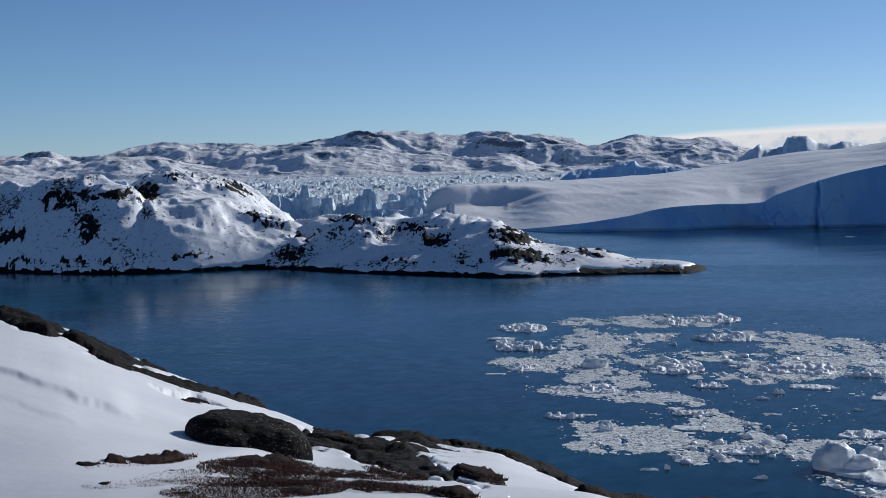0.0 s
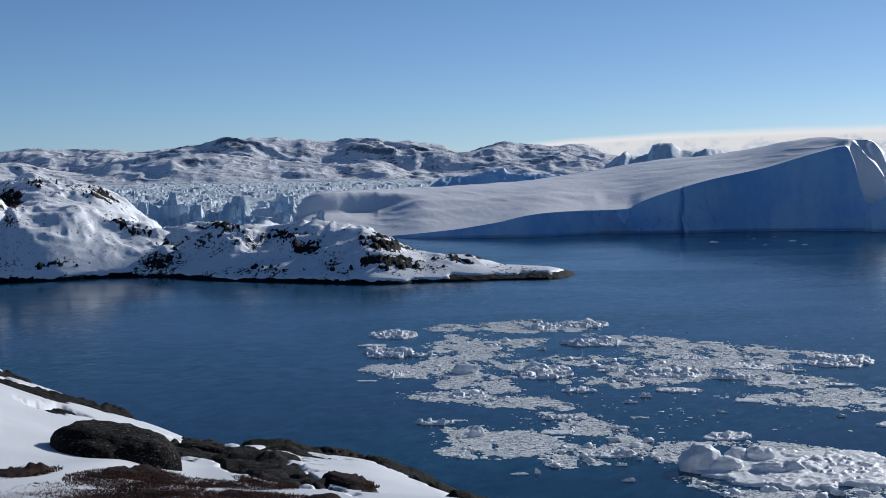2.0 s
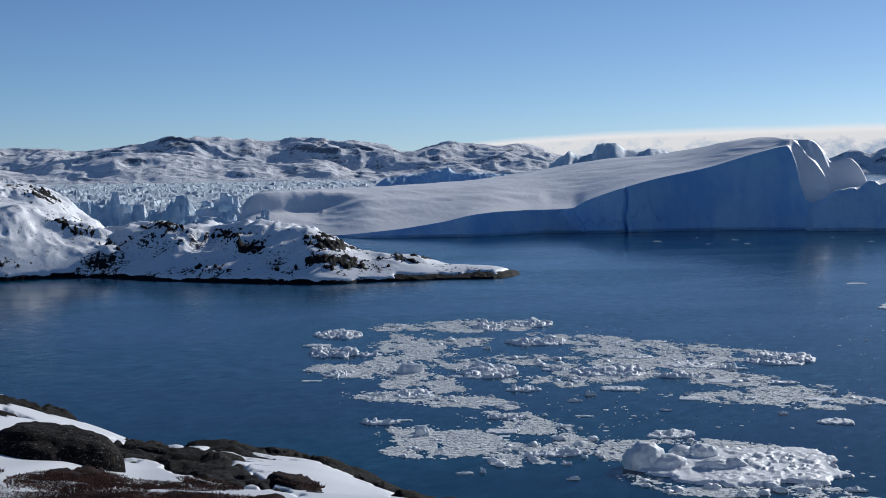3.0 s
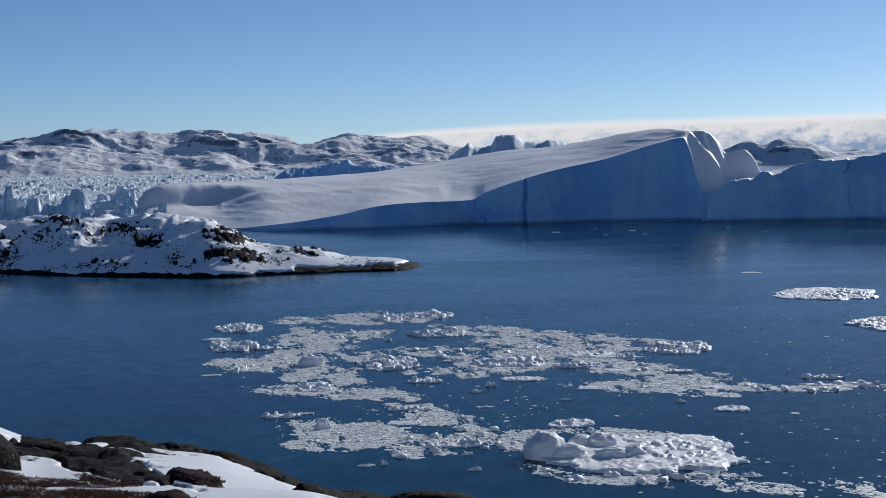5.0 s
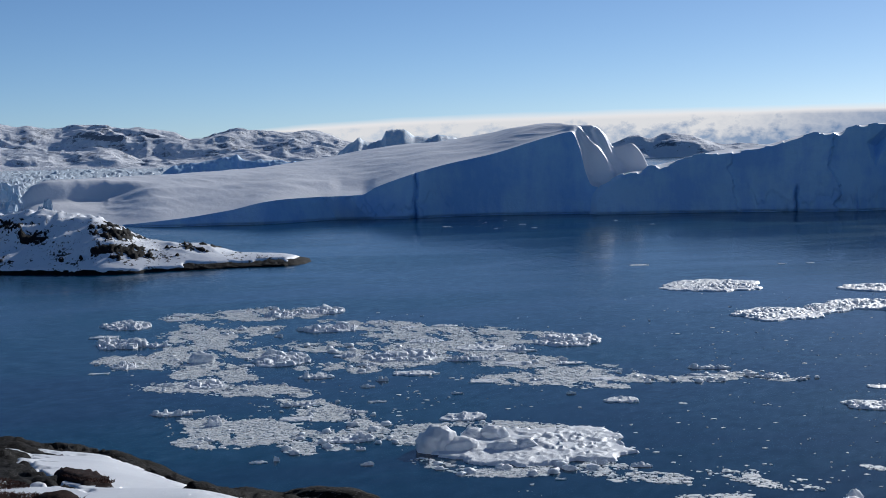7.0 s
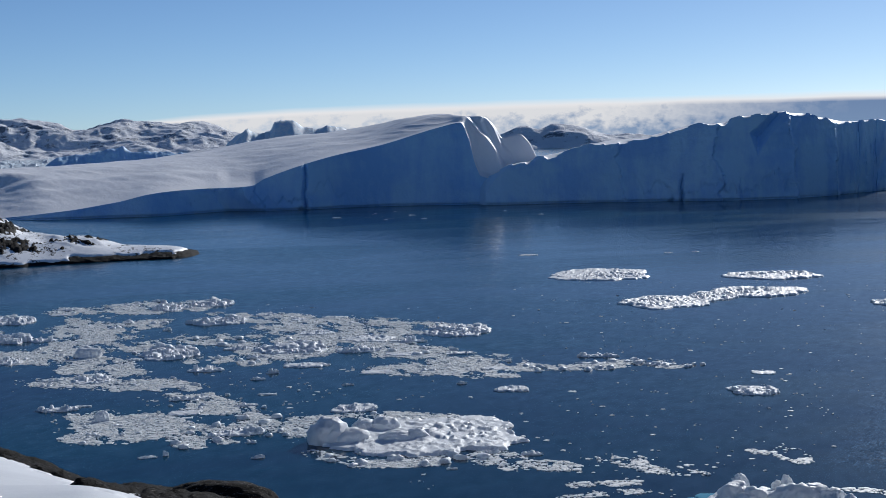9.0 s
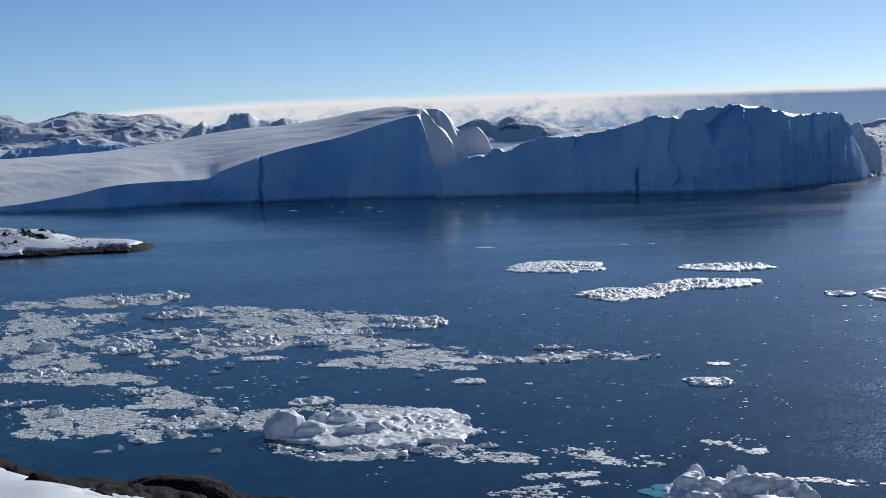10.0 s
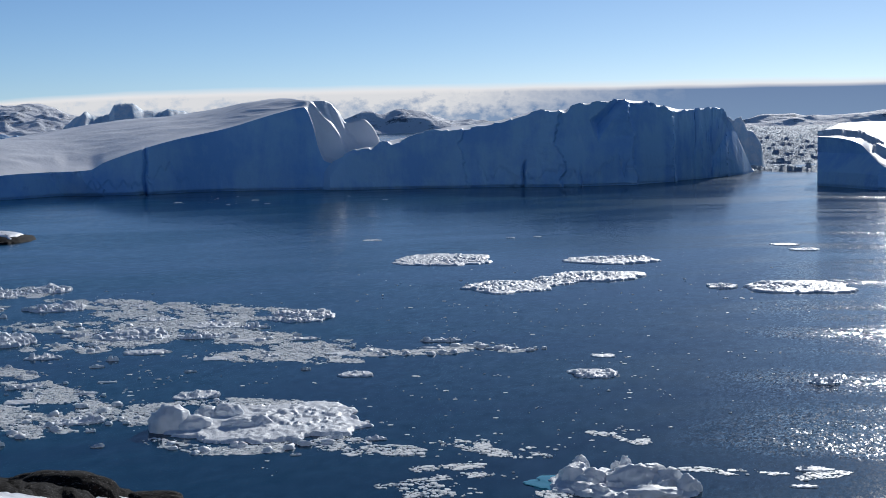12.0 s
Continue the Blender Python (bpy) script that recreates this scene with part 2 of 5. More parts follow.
ICE_SLUSH = ice_material("channel_slush", 3.0, tint=(0.46, 0.54, 0.62), deep=(0.20, 0.30, 0.42), relief=1.2)
ICE_SLUSH.node_tree.nodes["Principled BSDF"].inputs["Specular IOR Level"].default_value = 0.02
ICE_FIELD = ice_material("field_ice", 5.0, tint=(0.74, 0.79, 0.83), deep=(0.52, 0.64, 0.74), relief=0.5)
def brash_material():
    """Bits of ice, snowy or bare, each with its own tone."""
    m = Nodes("brash_ice", 0.6)
    tone = m.noise(m.scaled(1, 1, 1), 1.2, 4.0)
    bits = m.mix(m.ramp(m.geo.outputs["Random Per Island"], 0.45, 1.0), (0.91, 0.91, 0.88), (0.58, 0.63, 0.65))
    m.colour(m.mix(m.ramp(tone, 0.4, 0.7, 0.0, 0.35), bits, (0.70, 0.70, 0.64)))
    return m.mat


def mush_material():
    """Ground-up ice and snow, wet and grey, with darker wet spots."""
    m = Nodes("ice_mush", 0.7)
    m.bsdf.inputs["Specular IOR Level"].default_value = 0.2
    w = m.scaled(1, 0.45, 1)
    spots, grain = m.noise(w, 1.1, 6.0, 0.7), m.noise(w, 5.0, 4.0, 0.7)
    base = m.mix(m.ramp(grain, 0.35, 0.65), (0.52, 0.54, 0.53), (0.84, 0.84, 0.81))
    m.colour(m.mix(m.ramp(spots, 0.53, 0.62), base, (0.16, 0.24, 0.32)))
    m.bump((grain, 0.05))
    return m.mat


ICE_BRASH = brash_material()
ICE_MUSH = mush_material()
def ground_material():
    """Dark bedrock, with brown heath where the zone says so."""
    m = Nodes("bank_bed", 0.88)
    m.bsdf.inputs["Specular IOR Level"].default_value = 0.1
    w = m.scaled(1, 1, 1)
    big, small = m.noise(w, 2.0, 6.0, 0.65), m.noise(w, 24.0, 5.0, 0.7)
    stone = m.mix(m.ramp(small, 0.50, 0.66), (0.005, 0.0045, 0.0045), (0.028, 0.025, 0.022))
    turf = m.mix(m.ramp(small, 0.4, 0.62), (0.010, 0.005, 0.0045), (0.038, 0.016, 0.012))
    zone = m.add("ShaderNodeAttribute")
    zone.attribute_name = "heath"
    fleck = m.noise(m.scaled(1, 2.2, 2.2), 10.0, 8.0, 0.78)
    stone = m.mix(m.ramp(fleck, 0.57, 0.66), stone, (0.15, 0.14, 0.125))
    m.colour(m.mix(m.ramp(m.math("ADD", zone.outputs["Fac"], m.math("SUBTRACT", big, 0.5)), 0.35, 0.6), stone, turf))
    m.bump((big, 0.06), (small, 0.02))
    return m.mat


GROUND = ground_material()
WATER = water_material()
FELL = mountain_material()

# ---- water ----
ring = np.concatenate([np.linspace(20, 200, 10), np.geomspace(230, 4990, 24)])
aa, dd = np.meshgrid(np.linspace(-180, 180, 145)[:-1], ring, indexing="xy")
wx, wy = polar(aa, dd)
tagged(part("water", grid_mesh("water", wx, wy, np.zeros_like(wx), wrap=True), WATER), "dark blue fjord water, rippled, reaching the horizon", "water", kind="structure")

# ---- far fells ----
def fell(name, skyline, d_foot, d_top, a0, a1, rough, seed, label):
    az = np.arange(a0, a1, 0.07)
    v = np.linspace(0, 1.25, 110)
    A, V = np.meshgrid(az, v, indexing="ij")
    D = d_foot + (d_top - d_foot) * V
    X, Y = polar(A, D)
    top = sight(skyline, A, d_top)
    rise = np.where(V < 1, step(0, 1, V) * 0.55 + 0.45 * V, 1 - 2.2 * (V - 1))
    lump = ridged(X / 380, Y / 420, 5, seed, 0.55)
    knolls = ridged(X / 70, Y / 90, 3, seed + 3, 0.5)
    Z = top * rise + rough * lump * np.clip(V, 0, 1) * np.clip(1.12 - V, 0.08, 1) * 2.8 + 0.15 * rough * knolls * np.clip(V * 3, 0, 1)
    # broken scarps that turn their steep side to the fjord
    fold = (D + 0.5 * X + 55 * fbm(X / 170, Y / 170, 3, seed + 8)) / 150
    fold = fold - np.floor(fold)
    Z = Z + 0.8 * rough * (step(0, 0.25, fold) - fold) * step(-0.35, 0.5, fbm(X / 210, Y / 160, 2, seed + 9)) * np.clip(V * 4, 0, 1) * np.clip(4.4 - 4 * V, 0.1, 1)
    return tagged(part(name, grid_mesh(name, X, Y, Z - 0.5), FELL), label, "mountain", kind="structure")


FAR_RIDGE = [(-30, 0.5), (-22, 0.7), (-16.5, 0.54), (-15.2, 0.59), (-13.4, 0.35), (-12.2, 0.58), (-10.7, 0.81), (-9.7, 0.88), (-7.8, 0.81), (-6.3, 0.49), (-5.2, 0.68),
             (-3.5, 0.83), (-1.8, 1.14), (-0.5, 1.14), (0.4, 0.98), (1.5, 1.02), (2.7, 0.89), (3.9, 0.92), (4.9, 0.81), (5.6, 0.54), (6.8, 0.64), (9.0, 0.69), (9.9, 0.74),
             (10.7, 0.55), (11.4, 0.2), (12.5, -0.2), (14, -0.5)]
MID_RIDGE = [(-30, 0.1), (-18, 0.0), (-14.5, -0.2), (-13.0, 0.13), (-11.4, 0.32), (-8.4, -0.08), (-7.2, 0.29), (-5.0, 0.51), (-3.1, 0.5), (-0.9, 0.24), (2.5, 0.0), (4.7, -0.3),
             (6.0, -0.2), (7.3, -0.1), (9.0, -0.3), (11.0, -0.45), (13, -0.55)]
fell("far_fell", FAR_RIDGE, 4150, 4650, -30, 13.5, 22, 11, "distant snow-covered rocky fell with bare ridges, painted blue-grey with haze")
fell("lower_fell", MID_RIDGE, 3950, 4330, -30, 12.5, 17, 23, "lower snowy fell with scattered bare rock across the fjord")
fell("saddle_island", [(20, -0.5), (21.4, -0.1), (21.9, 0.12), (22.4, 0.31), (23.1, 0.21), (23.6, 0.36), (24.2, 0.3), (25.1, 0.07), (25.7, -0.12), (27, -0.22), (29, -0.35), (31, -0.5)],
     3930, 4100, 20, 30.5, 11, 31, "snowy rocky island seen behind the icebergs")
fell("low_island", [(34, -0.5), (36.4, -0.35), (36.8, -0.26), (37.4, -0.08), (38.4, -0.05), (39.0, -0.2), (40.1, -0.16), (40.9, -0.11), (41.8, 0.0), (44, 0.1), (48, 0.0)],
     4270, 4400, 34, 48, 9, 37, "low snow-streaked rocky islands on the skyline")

# ---- fog bank ----
def fog_bank():
    """A glowing backdrop of fog on the horizon: sunlit brim and billows painted over grey-blue."""
    m = Nodes("fog", 1.0)
    tree = m.tree
    tree.nodes.remove(m.bsdf)
    at = m.add("ShaderNodeAttribute")
    at.attribute_name = "fog"
    cut = m.add("ShaderNodeSeparateXYZ")
    m.link(at.outputs["Vector"], cut.inputs[0])
    a, e = cut.outputs[0], cut.outputs[1]
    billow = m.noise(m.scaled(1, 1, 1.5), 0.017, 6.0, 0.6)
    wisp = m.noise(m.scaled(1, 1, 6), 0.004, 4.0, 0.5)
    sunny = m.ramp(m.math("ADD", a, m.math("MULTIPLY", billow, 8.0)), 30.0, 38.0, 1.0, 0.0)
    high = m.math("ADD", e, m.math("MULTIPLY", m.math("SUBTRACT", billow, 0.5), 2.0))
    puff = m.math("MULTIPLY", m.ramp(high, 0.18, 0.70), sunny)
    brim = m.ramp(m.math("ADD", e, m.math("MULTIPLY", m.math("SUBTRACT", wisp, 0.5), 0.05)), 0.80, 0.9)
    # shaded base, sunlit billows and bright brim are painted colours that glow
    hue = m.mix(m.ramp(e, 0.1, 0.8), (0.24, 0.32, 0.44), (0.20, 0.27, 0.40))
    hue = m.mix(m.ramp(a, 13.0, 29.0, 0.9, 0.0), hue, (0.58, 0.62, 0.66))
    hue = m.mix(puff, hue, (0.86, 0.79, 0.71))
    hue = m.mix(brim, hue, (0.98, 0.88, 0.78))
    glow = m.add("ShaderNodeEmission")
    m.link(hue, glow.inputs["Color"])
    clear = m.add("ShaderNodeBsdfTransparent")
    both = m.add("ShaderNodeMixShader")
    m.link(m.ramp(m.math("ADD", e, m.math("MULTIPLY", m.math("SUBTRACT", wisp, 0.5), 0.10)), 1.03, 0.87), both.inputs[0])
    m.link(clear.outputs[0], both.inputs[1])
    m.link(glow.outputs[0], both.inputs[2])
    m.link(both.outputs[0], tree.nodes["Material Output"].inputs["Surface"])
    top = [(4.0, 0.1), (6.0, 0.52), (8.0, 0.82), (10.1, 0.98), (13.0, 1.12), (17.0, 1.23), (23.0, 1.27), (30.0, 1.30), (42.0, 1.28), (70, 1.2)]
    az = np.arange(4, 70, 0.25)
    e = np.linspace(0, 1.06, 24)
    A, E = np.meshgrid(az, e, indexing="ij")
    X, Y = polar(A, 4850 + 0 * A)
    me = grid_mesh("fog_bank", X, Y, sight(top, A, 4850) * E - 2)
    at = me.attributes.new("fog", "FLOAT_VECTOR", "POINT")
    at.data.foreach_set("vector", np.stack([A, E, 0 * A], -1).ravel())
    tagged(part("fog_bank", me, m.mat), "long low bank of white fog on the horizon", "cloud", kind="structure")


fog_bank()

# ---- icefield of the fjord ----
def icefield(name, a0, a1, d0, d1, seed, leads, rows, material):
    """Broken ice from shore to shore: blocks with upright sides, brash and narrow leads."""
    az = np.arange(a0, a1, 0.05)
    d = np.geomspace(d0, d1, rows)
    A, D = np.meshgrid(az, d, indexing="ij")
    X, Y = polar(A, D)
    wx, wy = X + 9 * fbm(X / 30, Y / 30, 2, seed + 1), Y + 9 * fbm(X / 30, Y / 30, 2, seed + 2)
    blocks = np.round(2.2 * fbm(wx / 16, wy / 26, 3, seed + 5, 0.6) + leads)
    big = np.clip(np.round(2.0 * ridged(wx / 75, wy / 110, 3, seed, 0.5)) - 1, 0, 3)
    Z = 0.9 * blocks + 2.2 * big + 0.5 * fbm(X / 5, Y / 8, 3, seed + 7, 0.7)
    edge = step(a0, a0 + 0.3, A) * step(a1, a1 - 0.3, A) * step(d0, d0 * 1.03, D + 14 * fbm(X / 30, Y / 30, 3, seed + 3))
    me = grid_mesh(name, X, Y, Z * edge - 1.2 * (1 - edge))
    me.set_sharp_from_angle(angle=radians(24))
    tagged(part(name, me, material), "crowded brash and broken bergs filling the fjord", "ice", kind="stuff")


icefield("fjord_ice", -19, 12.5, 1190, 4150, 51, 0.6, 180, ICE_FIELD)
icefield("channel_ice", 35.7, 43.5, 1025, 4300, 61, -0.2, 300, ICE_SLUSH)

# ---- headland ----
SHORE = [(-26, 640), (-16.6, 600), (-14.2, 577), (-10.5, 565), (-6.6, 574), (-4.0, 545), (-0.1, 519), (2.5, 507), (4.6, 512), (6.8, 516), (8.9, 517), (10.3, 530), (11, 540)]
HILL_FRONT = [(-26, -0.5), (-20, -0.6), (-16.5, -0.80), (-15.5, -0.66), (-13.5, -0.70), (-12.4, -0.93), (-11.7, -1.25), (-11.2, -1.9), (-10.4, -2.9), (-9.2, -4.0), (-7.5, -4.9)]
HILL_DOME = [(-13.0, -2.0), (-11.9, -1.1), (-11.0, -0.50), (-10.3, -0.33), (-9.5, -0.53), (-8.25, -0.81), (-7.2, -1.3), (-6.6, -1.8), (-5.8, -2.4), (-5.0, -3.6)]
HILL_BENCH = [(-12.19, -2.85), (-11.65, -2.18), (-11.01, -1.73), (-9.96, -1.67), (-8.27, -1.84), (-7.00, -2.12), (-5.94, -2.43), (-5.20, -2.92), (-4.67, -3.47)]
SPIT = [(-9.5, -4.4), (-7.2, -3.2), (-6.8, -3.0), (-5.8, -2.45), (-4.9, -2.42), (-4.17, -2.36), (-3.54, -2.14), (-2.64, -2.42), (-1.4, -2.55), (0.0, -2.53), (1.78, -2.64), (2.54, -2.98), (3.81, -3.46),
        (4.33, -3.56), (6.11, -3.71), (7.37, -3.96), (8.14, -3.98), (9.77, -4.10), (10.35, -4.3), (10.65, -4.6), (11, -5.2)]


def hill(A, D, start, crest, skyline, power):
    """Height of one rounded ridge: up from start to its crest, then down again."""
    u = (D - start) / (crest - start)
    up = np.sin(np.clip(u, 0, 1) * math.pi / 2) ** power
    inside = (A >= skyline[0][0]) & (A <= skyline[-1][0])
    high = np.maximum(sight(skyline, A, crest), 0) * np.clip(np.where(u < 1, up, 1 - 0.5 * (u - 1) ** 2), 0, 1) - 1.2
    return np.where(inside, high, -4.0)


HILL_BARE = [(-11.16, 0.96, 0.59, 0.38, -0.28), (-10.14, 0.43, 0.52, 0.08, 0.07), (-7.95, 0.88, 0.84, 0.11, 0.27), (-6.79, 2.13, 1.02, 0.11, 0.36), (-13.41, 2.22, 0.41, 0.63, 0.23), (-13.48, 1.02, 1.53, 0.19, 0.07), (-14.31, 1.42, 0.81, 0.21, 0.34), (-16.16, 2.52, 0.44, 0.30, 0.03), (-15.75, 3.51, 0.60, 0.21, 0.04), (-14.07, 3.63, 0.78, 0.19, 0.03), (-14.70, 1.14, 0.61, 0.11, 0.13), (-12.34, 1.04, 0.51, 0.21, 0.23), (-9.59, 3.45, 0.63, 0.13, 0.03), (-12.53, 3.73, 0.83, 0.13, 0.03)]
SPIT_BARE = [(-6.07, 3.57, 0.78, 0.32, -0.18), (-5.43, 2.76, 0.39, 0.11, 0.02), (-3.46, 2.22, 0.91, 0.15, 0.12), (-0.22, 3.06, 0.61, 0.25, -0.08), (2.75, 2.96, 1.04, 0.21, 0.22), (2.85, 3.71, 1.12, 0.30, 0.16), (1.13, 4.08, 0.52, 0.15, 0.02), (5.40, 3.62, 1.29, 0.08, 0.13), (-1.87, 3.96, 1.09, 0.17, 0.02), (-3.60, 4.01, 0.87, 0.13, 0.02), (-0.97, 2.57, 0.87, 0.11, 0.12), (7.86, 4.09, 1.28, 0.08, 0.06), (3.89, 3.88, 0.86, 0.17, 0.21)]


def headland():
    az = np.concatenate([np.arange(-26, -17.5, 0.3), np.arange(-17.5, 10.9, 0.056)])
    v = np.linspace(0, 1, 190) ** 1.2
    A, V = np.meshgrid(az, v, indexing="ij")
    shore = curve(SHORE, A)
    D = shore - 3 + V * 230
    X, Y = polar(A, D)
    narrow = curve([(-26, 90), (-8, 80), (0, 60), (5, 34), (9, 18), (11, 10)], A)
    Z = np.maximum(hill(A, D, shore - 1, shore + 46, HILL_FRONT, 1.0), hill(A, D, shore - 3, shore + 110, HILL_DOME, 1.0))
    Z = np.maximum(Z, hill(A, D, shore - 1, shore + 42, HILL_BENCH, 0.95))
    Z = np.maximum(Z, hill(A, D, shore - 1, shore + narrow, SPIT, 1.0))
    Z = Z + 1.5 * step(0.0, 2.0, D - shore + 1.6 * fbm(X / 9, Y / 9, 3, 70)) * step(10.6, 9.0, A) * step(-1.18, -0.7, Z)
    wide = np.clip((Z - 1.5) / 9, 0.0, 1)
    inland = np.clip((D - shore) / 22, 0, 1)
    wx, wy = X + 6 * fbm(X / 30, Y / 30, 2, 71), Y + 6 * fbm(X / 30, Y / 30, 2, 72)
    folds = 1.8 * fbm(X / 34, Y / 26, 2, 73) + 2.6 * ridged((wx + 0.5 * wy) / 30, (wy - 0.6 * wx) / 15, 3, 74, 0.5) + 0.2 * ridged(wx / 6, wy / 5, 3, 76, 0.55)
    Z = Z + wide * inland * folds
    spine = -11.7 + 0.62 * (shore + 62 - D) / 30 + 0.12 * fbm(D / 14, D * 0, 2, 86)
    off = A - spine
    Z = Z + 1.7 * np.where(off < 0, np.exp(-(off / 0.6) ** 2), np.exp(-(off / 0.5) ** 2)) * step(4, 16, D - shore) * step(64, 48, D - shore)
    dep = np.degrees(np.arctan2(EYE - Z, D))
    spots = patches(HILL_BARE + SPIT_BARE, A + 0.42 * fbm(X / 3.5, Y / 5, 4, 77, 0.6), dep + 0.20 * fbm(X / 3, Y / 4, 4, 78, 0.6))
    crag = 0.75 * ridged((X + 1.5 * Z) / 3.4, (1.5 * Z + 0.35 * Y) / 1.7, 4, 75, 0.62) + 0.45 * ridged(X / 1.3, (Z + 0.3 * Y) / 0.9, 3, 79, 0.6)
    stray = 0.8 * step(0.2, 0.9, fbm(X / 20, Y / 26, 4, 81))
    rocky = np.maximum(np.clip(spots * 1.6 + 0.35, 0, 1), 0.5 * stray)
    bed = Z - 0.75 + rocky * (1.0 + 0.72 * crag) * np.clip(Z / 5, 0.2, 1)
    cover = Z + 0.2 + 0.15 * fbm(X / 5, Y / 6, 3, 83) * wide
    tide = 1.5 + 0.5 * fbm(X / 7, Y / 7, 3, 85) + 0.25 * step(3.5, 8.0, A)
    under = step(tide + 0.25, tide - 0.25, Z)
    cover = cover - 1.6 * under
    bed = np.maximum(bed, Z - 0.4 + 0.3 * crag * under)
    land = tagged(part("headland", grid_mesh("headland", X, Y, bed), ROCK_HEAD), "rocky headland reaching into the fjord, mostly under snow", "headland", kind="structure")
    cover_me = grid_mesh("snow_cover", X, Y, cover)
    zone = cover_me.attributes.new("stony", "FLOAT", "POINT")
    zone.data.foreach_set("value", np.clip(0.25 + np.maximum(spots * 0.8 + 0.3, 0.75 * stray) + 0.25 * wide * (crag > 0.5), 0, 1).ravel())
    part("snow_cover", cover_me, SNOW_HEAD, land, "wind-packed snow")


headland()

# ---- great icebergs ----
def facets(s, z, seed, cell=26.0, tilt=0.5):
    """Flat broken planes that meet in creases: the foremost of many tilted planes."""
    r = np.random.default_rng(seed)
    lo, hi = float(s.min()) - cell, float(s.max()) + cell
    out = np.full(s.shape, -9.0)
    for _ in range(int((hi - lo) / cell * 2.2)):
        cs, cz, gs, gz = r.uniform(lo, hi), r.uniform(0, 45), r.normal() * tilt, r.normal() * tilt * 0.7
        out = np.maximum(out, r.uniform(-3, 3) + gs * (s - cs) + gz * (z - cz) - 0.008 * ((s - cs) ** 2 + 0.7 * (z - cz) ** 2))
    return np.clip(out, -9, 9)


def great_berg(name, label, a0, a1, waterline, brink, skyline, depth, seed, bulge, step_az=0.04, bowl=0.8, jag=0.0, cracks=(), buttress=(), spalls=(), flutes=(), terrace=0.0, shelf=None, ridges=(), breaks=(), ice=None):
    """A berg with a cliff along its waterline and a snow field from the cliff's brink to its skyline."""
    az = np.arange(a0, a1 + 1e-6, step_az)
    dw = curve(waterline, az)
    arc = np.radians(az) * dw
    hf = np.maximum(sight(brink, az, dw + 6), 0.3)
    back = np.broadcast_to(depth, az.shape) if np.isscalar(depth) else curve(depth, az)
    hb = np.maximum(sight(skyline, az, dw + back), 0.3)
    hf = np.maximum(hf + jag * np.clip(hf / 20, 0, 1) * (0.9 * ridged(arc / 17, arc * 0, 3, seed + 2) + 0.7 * np.round(1.5 * vnoise(arc / 7, arc * 0, seed + 4))), 0.3)
    def eased(degrees):
        n = int(degrees / step_az)
        kernel = np.hanning(2 * n + 1)
        return np.convolve(np.pad(hf, n, mode="edge"), kernel / kernel.sum(), mode="valid")

    hs = eased(2.4) + (eased(0.8) - eased(2.4)) * step(16.5, 18.5, az)
    hs = hs + (eased(0.2) - hs) * step(19.2, 20.0, az)
    v = np.linspace(0, 1, 60)
    A, V = np.meshgrid(az, v, indexing="ij")
    S = np.broadcast_to(arc[:, None], V.shape)
    Zc = -3 + (hf[:, None] + 3) * V
    face = bulge * (0.6 * ridged(S / 60, Zc / 130, 2, seed, 0.5) + 1.1 * facets(S, Zc, seed) + 0.12 * ridged(S / 9 + Zc / 60, Zc / 30, 4, seed + 5, 0.55)) * np.clip(hf / 14, 0.1, 1)[:, None]
    for crack_az, wide, deep, top in cracks:
        s0 = np.radians(crack_az) * float(curve(waterline, crack_az))
        face = face - deep * np.exp(-((S - s0 - 1.0 * fbm(Zc / 9, Zc * 0, 3, seed + int(crack_az))) / wide) ** 2) * step(top + 0.1, top - 0.1, V)
    for butt_az, deep in buttress:
        s0 = np.radians(butt_az) * float(curve(waterline, butt_az)) + 0.12 * (20 - Zc) + 2.5 * fbm(Zc / 13, Zc * 0, 5, seed + int(butt_az * 3), 0.65)
        face = face + deep * np.exp(-np.clip(s0 - S, 0, None) / 22) * step(s0 + 0.8, s0 - 0.2, S) * np.clip(hf / 14, 0.1, 1)[:, None]
    for s0, s1, seed2 in spalls:
        p, q = (np.radians(a) * float(curve(waterline, a)) for a in (s0, s1))
        over = 3.0 + 9.0 * np.abs(fbm(S / 14, S * 0, 3, seed2, 0.5)) + 4.0 * np.abs(fbm(S / 4, S * 0, 2, seed2 + 1))
        face = face - 0.8 * step(over + 0.9, over - 0.9, Zc) * step(p, p + 12, S) * step(q, q - 12, S)
    for f0, f1 in flutes:
        p, q = (np.radians(a) * float(curve(waterline, a)) for a in (f0, f1))
        rib = ridged(S / 5.5 + 0.4 * fbm(Zc / 12, S / 30, 2, seed + 31), Zc / 70, 3, seed + 30, 0.55)
        face = face + 1.1 * rib * step(p - 1, p + 1, S) * step(q + 3, q - 3, S)
    face = face - 1.6 * np.exp(-(Zc / 0.9) ** 2)
    Dc = dw[:, None] + 5 * V - face
    X, Y = polar(A, Dc)
    cliff_me = grid_mesh("cliff", X, Y, Zc)
    w = np.linspace(0, 1.3, 90)
    A2, W2 = np.meshgrid(az, w, indexing="ij")
    D2 = (dw + 5)[:, None] + back[:, None] * W2 + (Dc[:, -1] - dw - 5.2)[:, None] * step(0.05, 0.0, W2)
    for recede, edge in breaks:  # broken faces, each standing behind the last
        at = lines(edge, W2) + 0.05 * fbm(W2 * 7, W2 * 0, 3, seed + 40)
        D2 = D2 + recede * step(at - 0.10, at + 0.10, A2) * step(0.0, 0.15, W2)
    X2, Y2 = polar(A2, D2)
    W = np.clip(W2, 0, 1)
    lip = hf[:, None] + (hs - hf)[:, None] * step(0.0, 0.22, W)
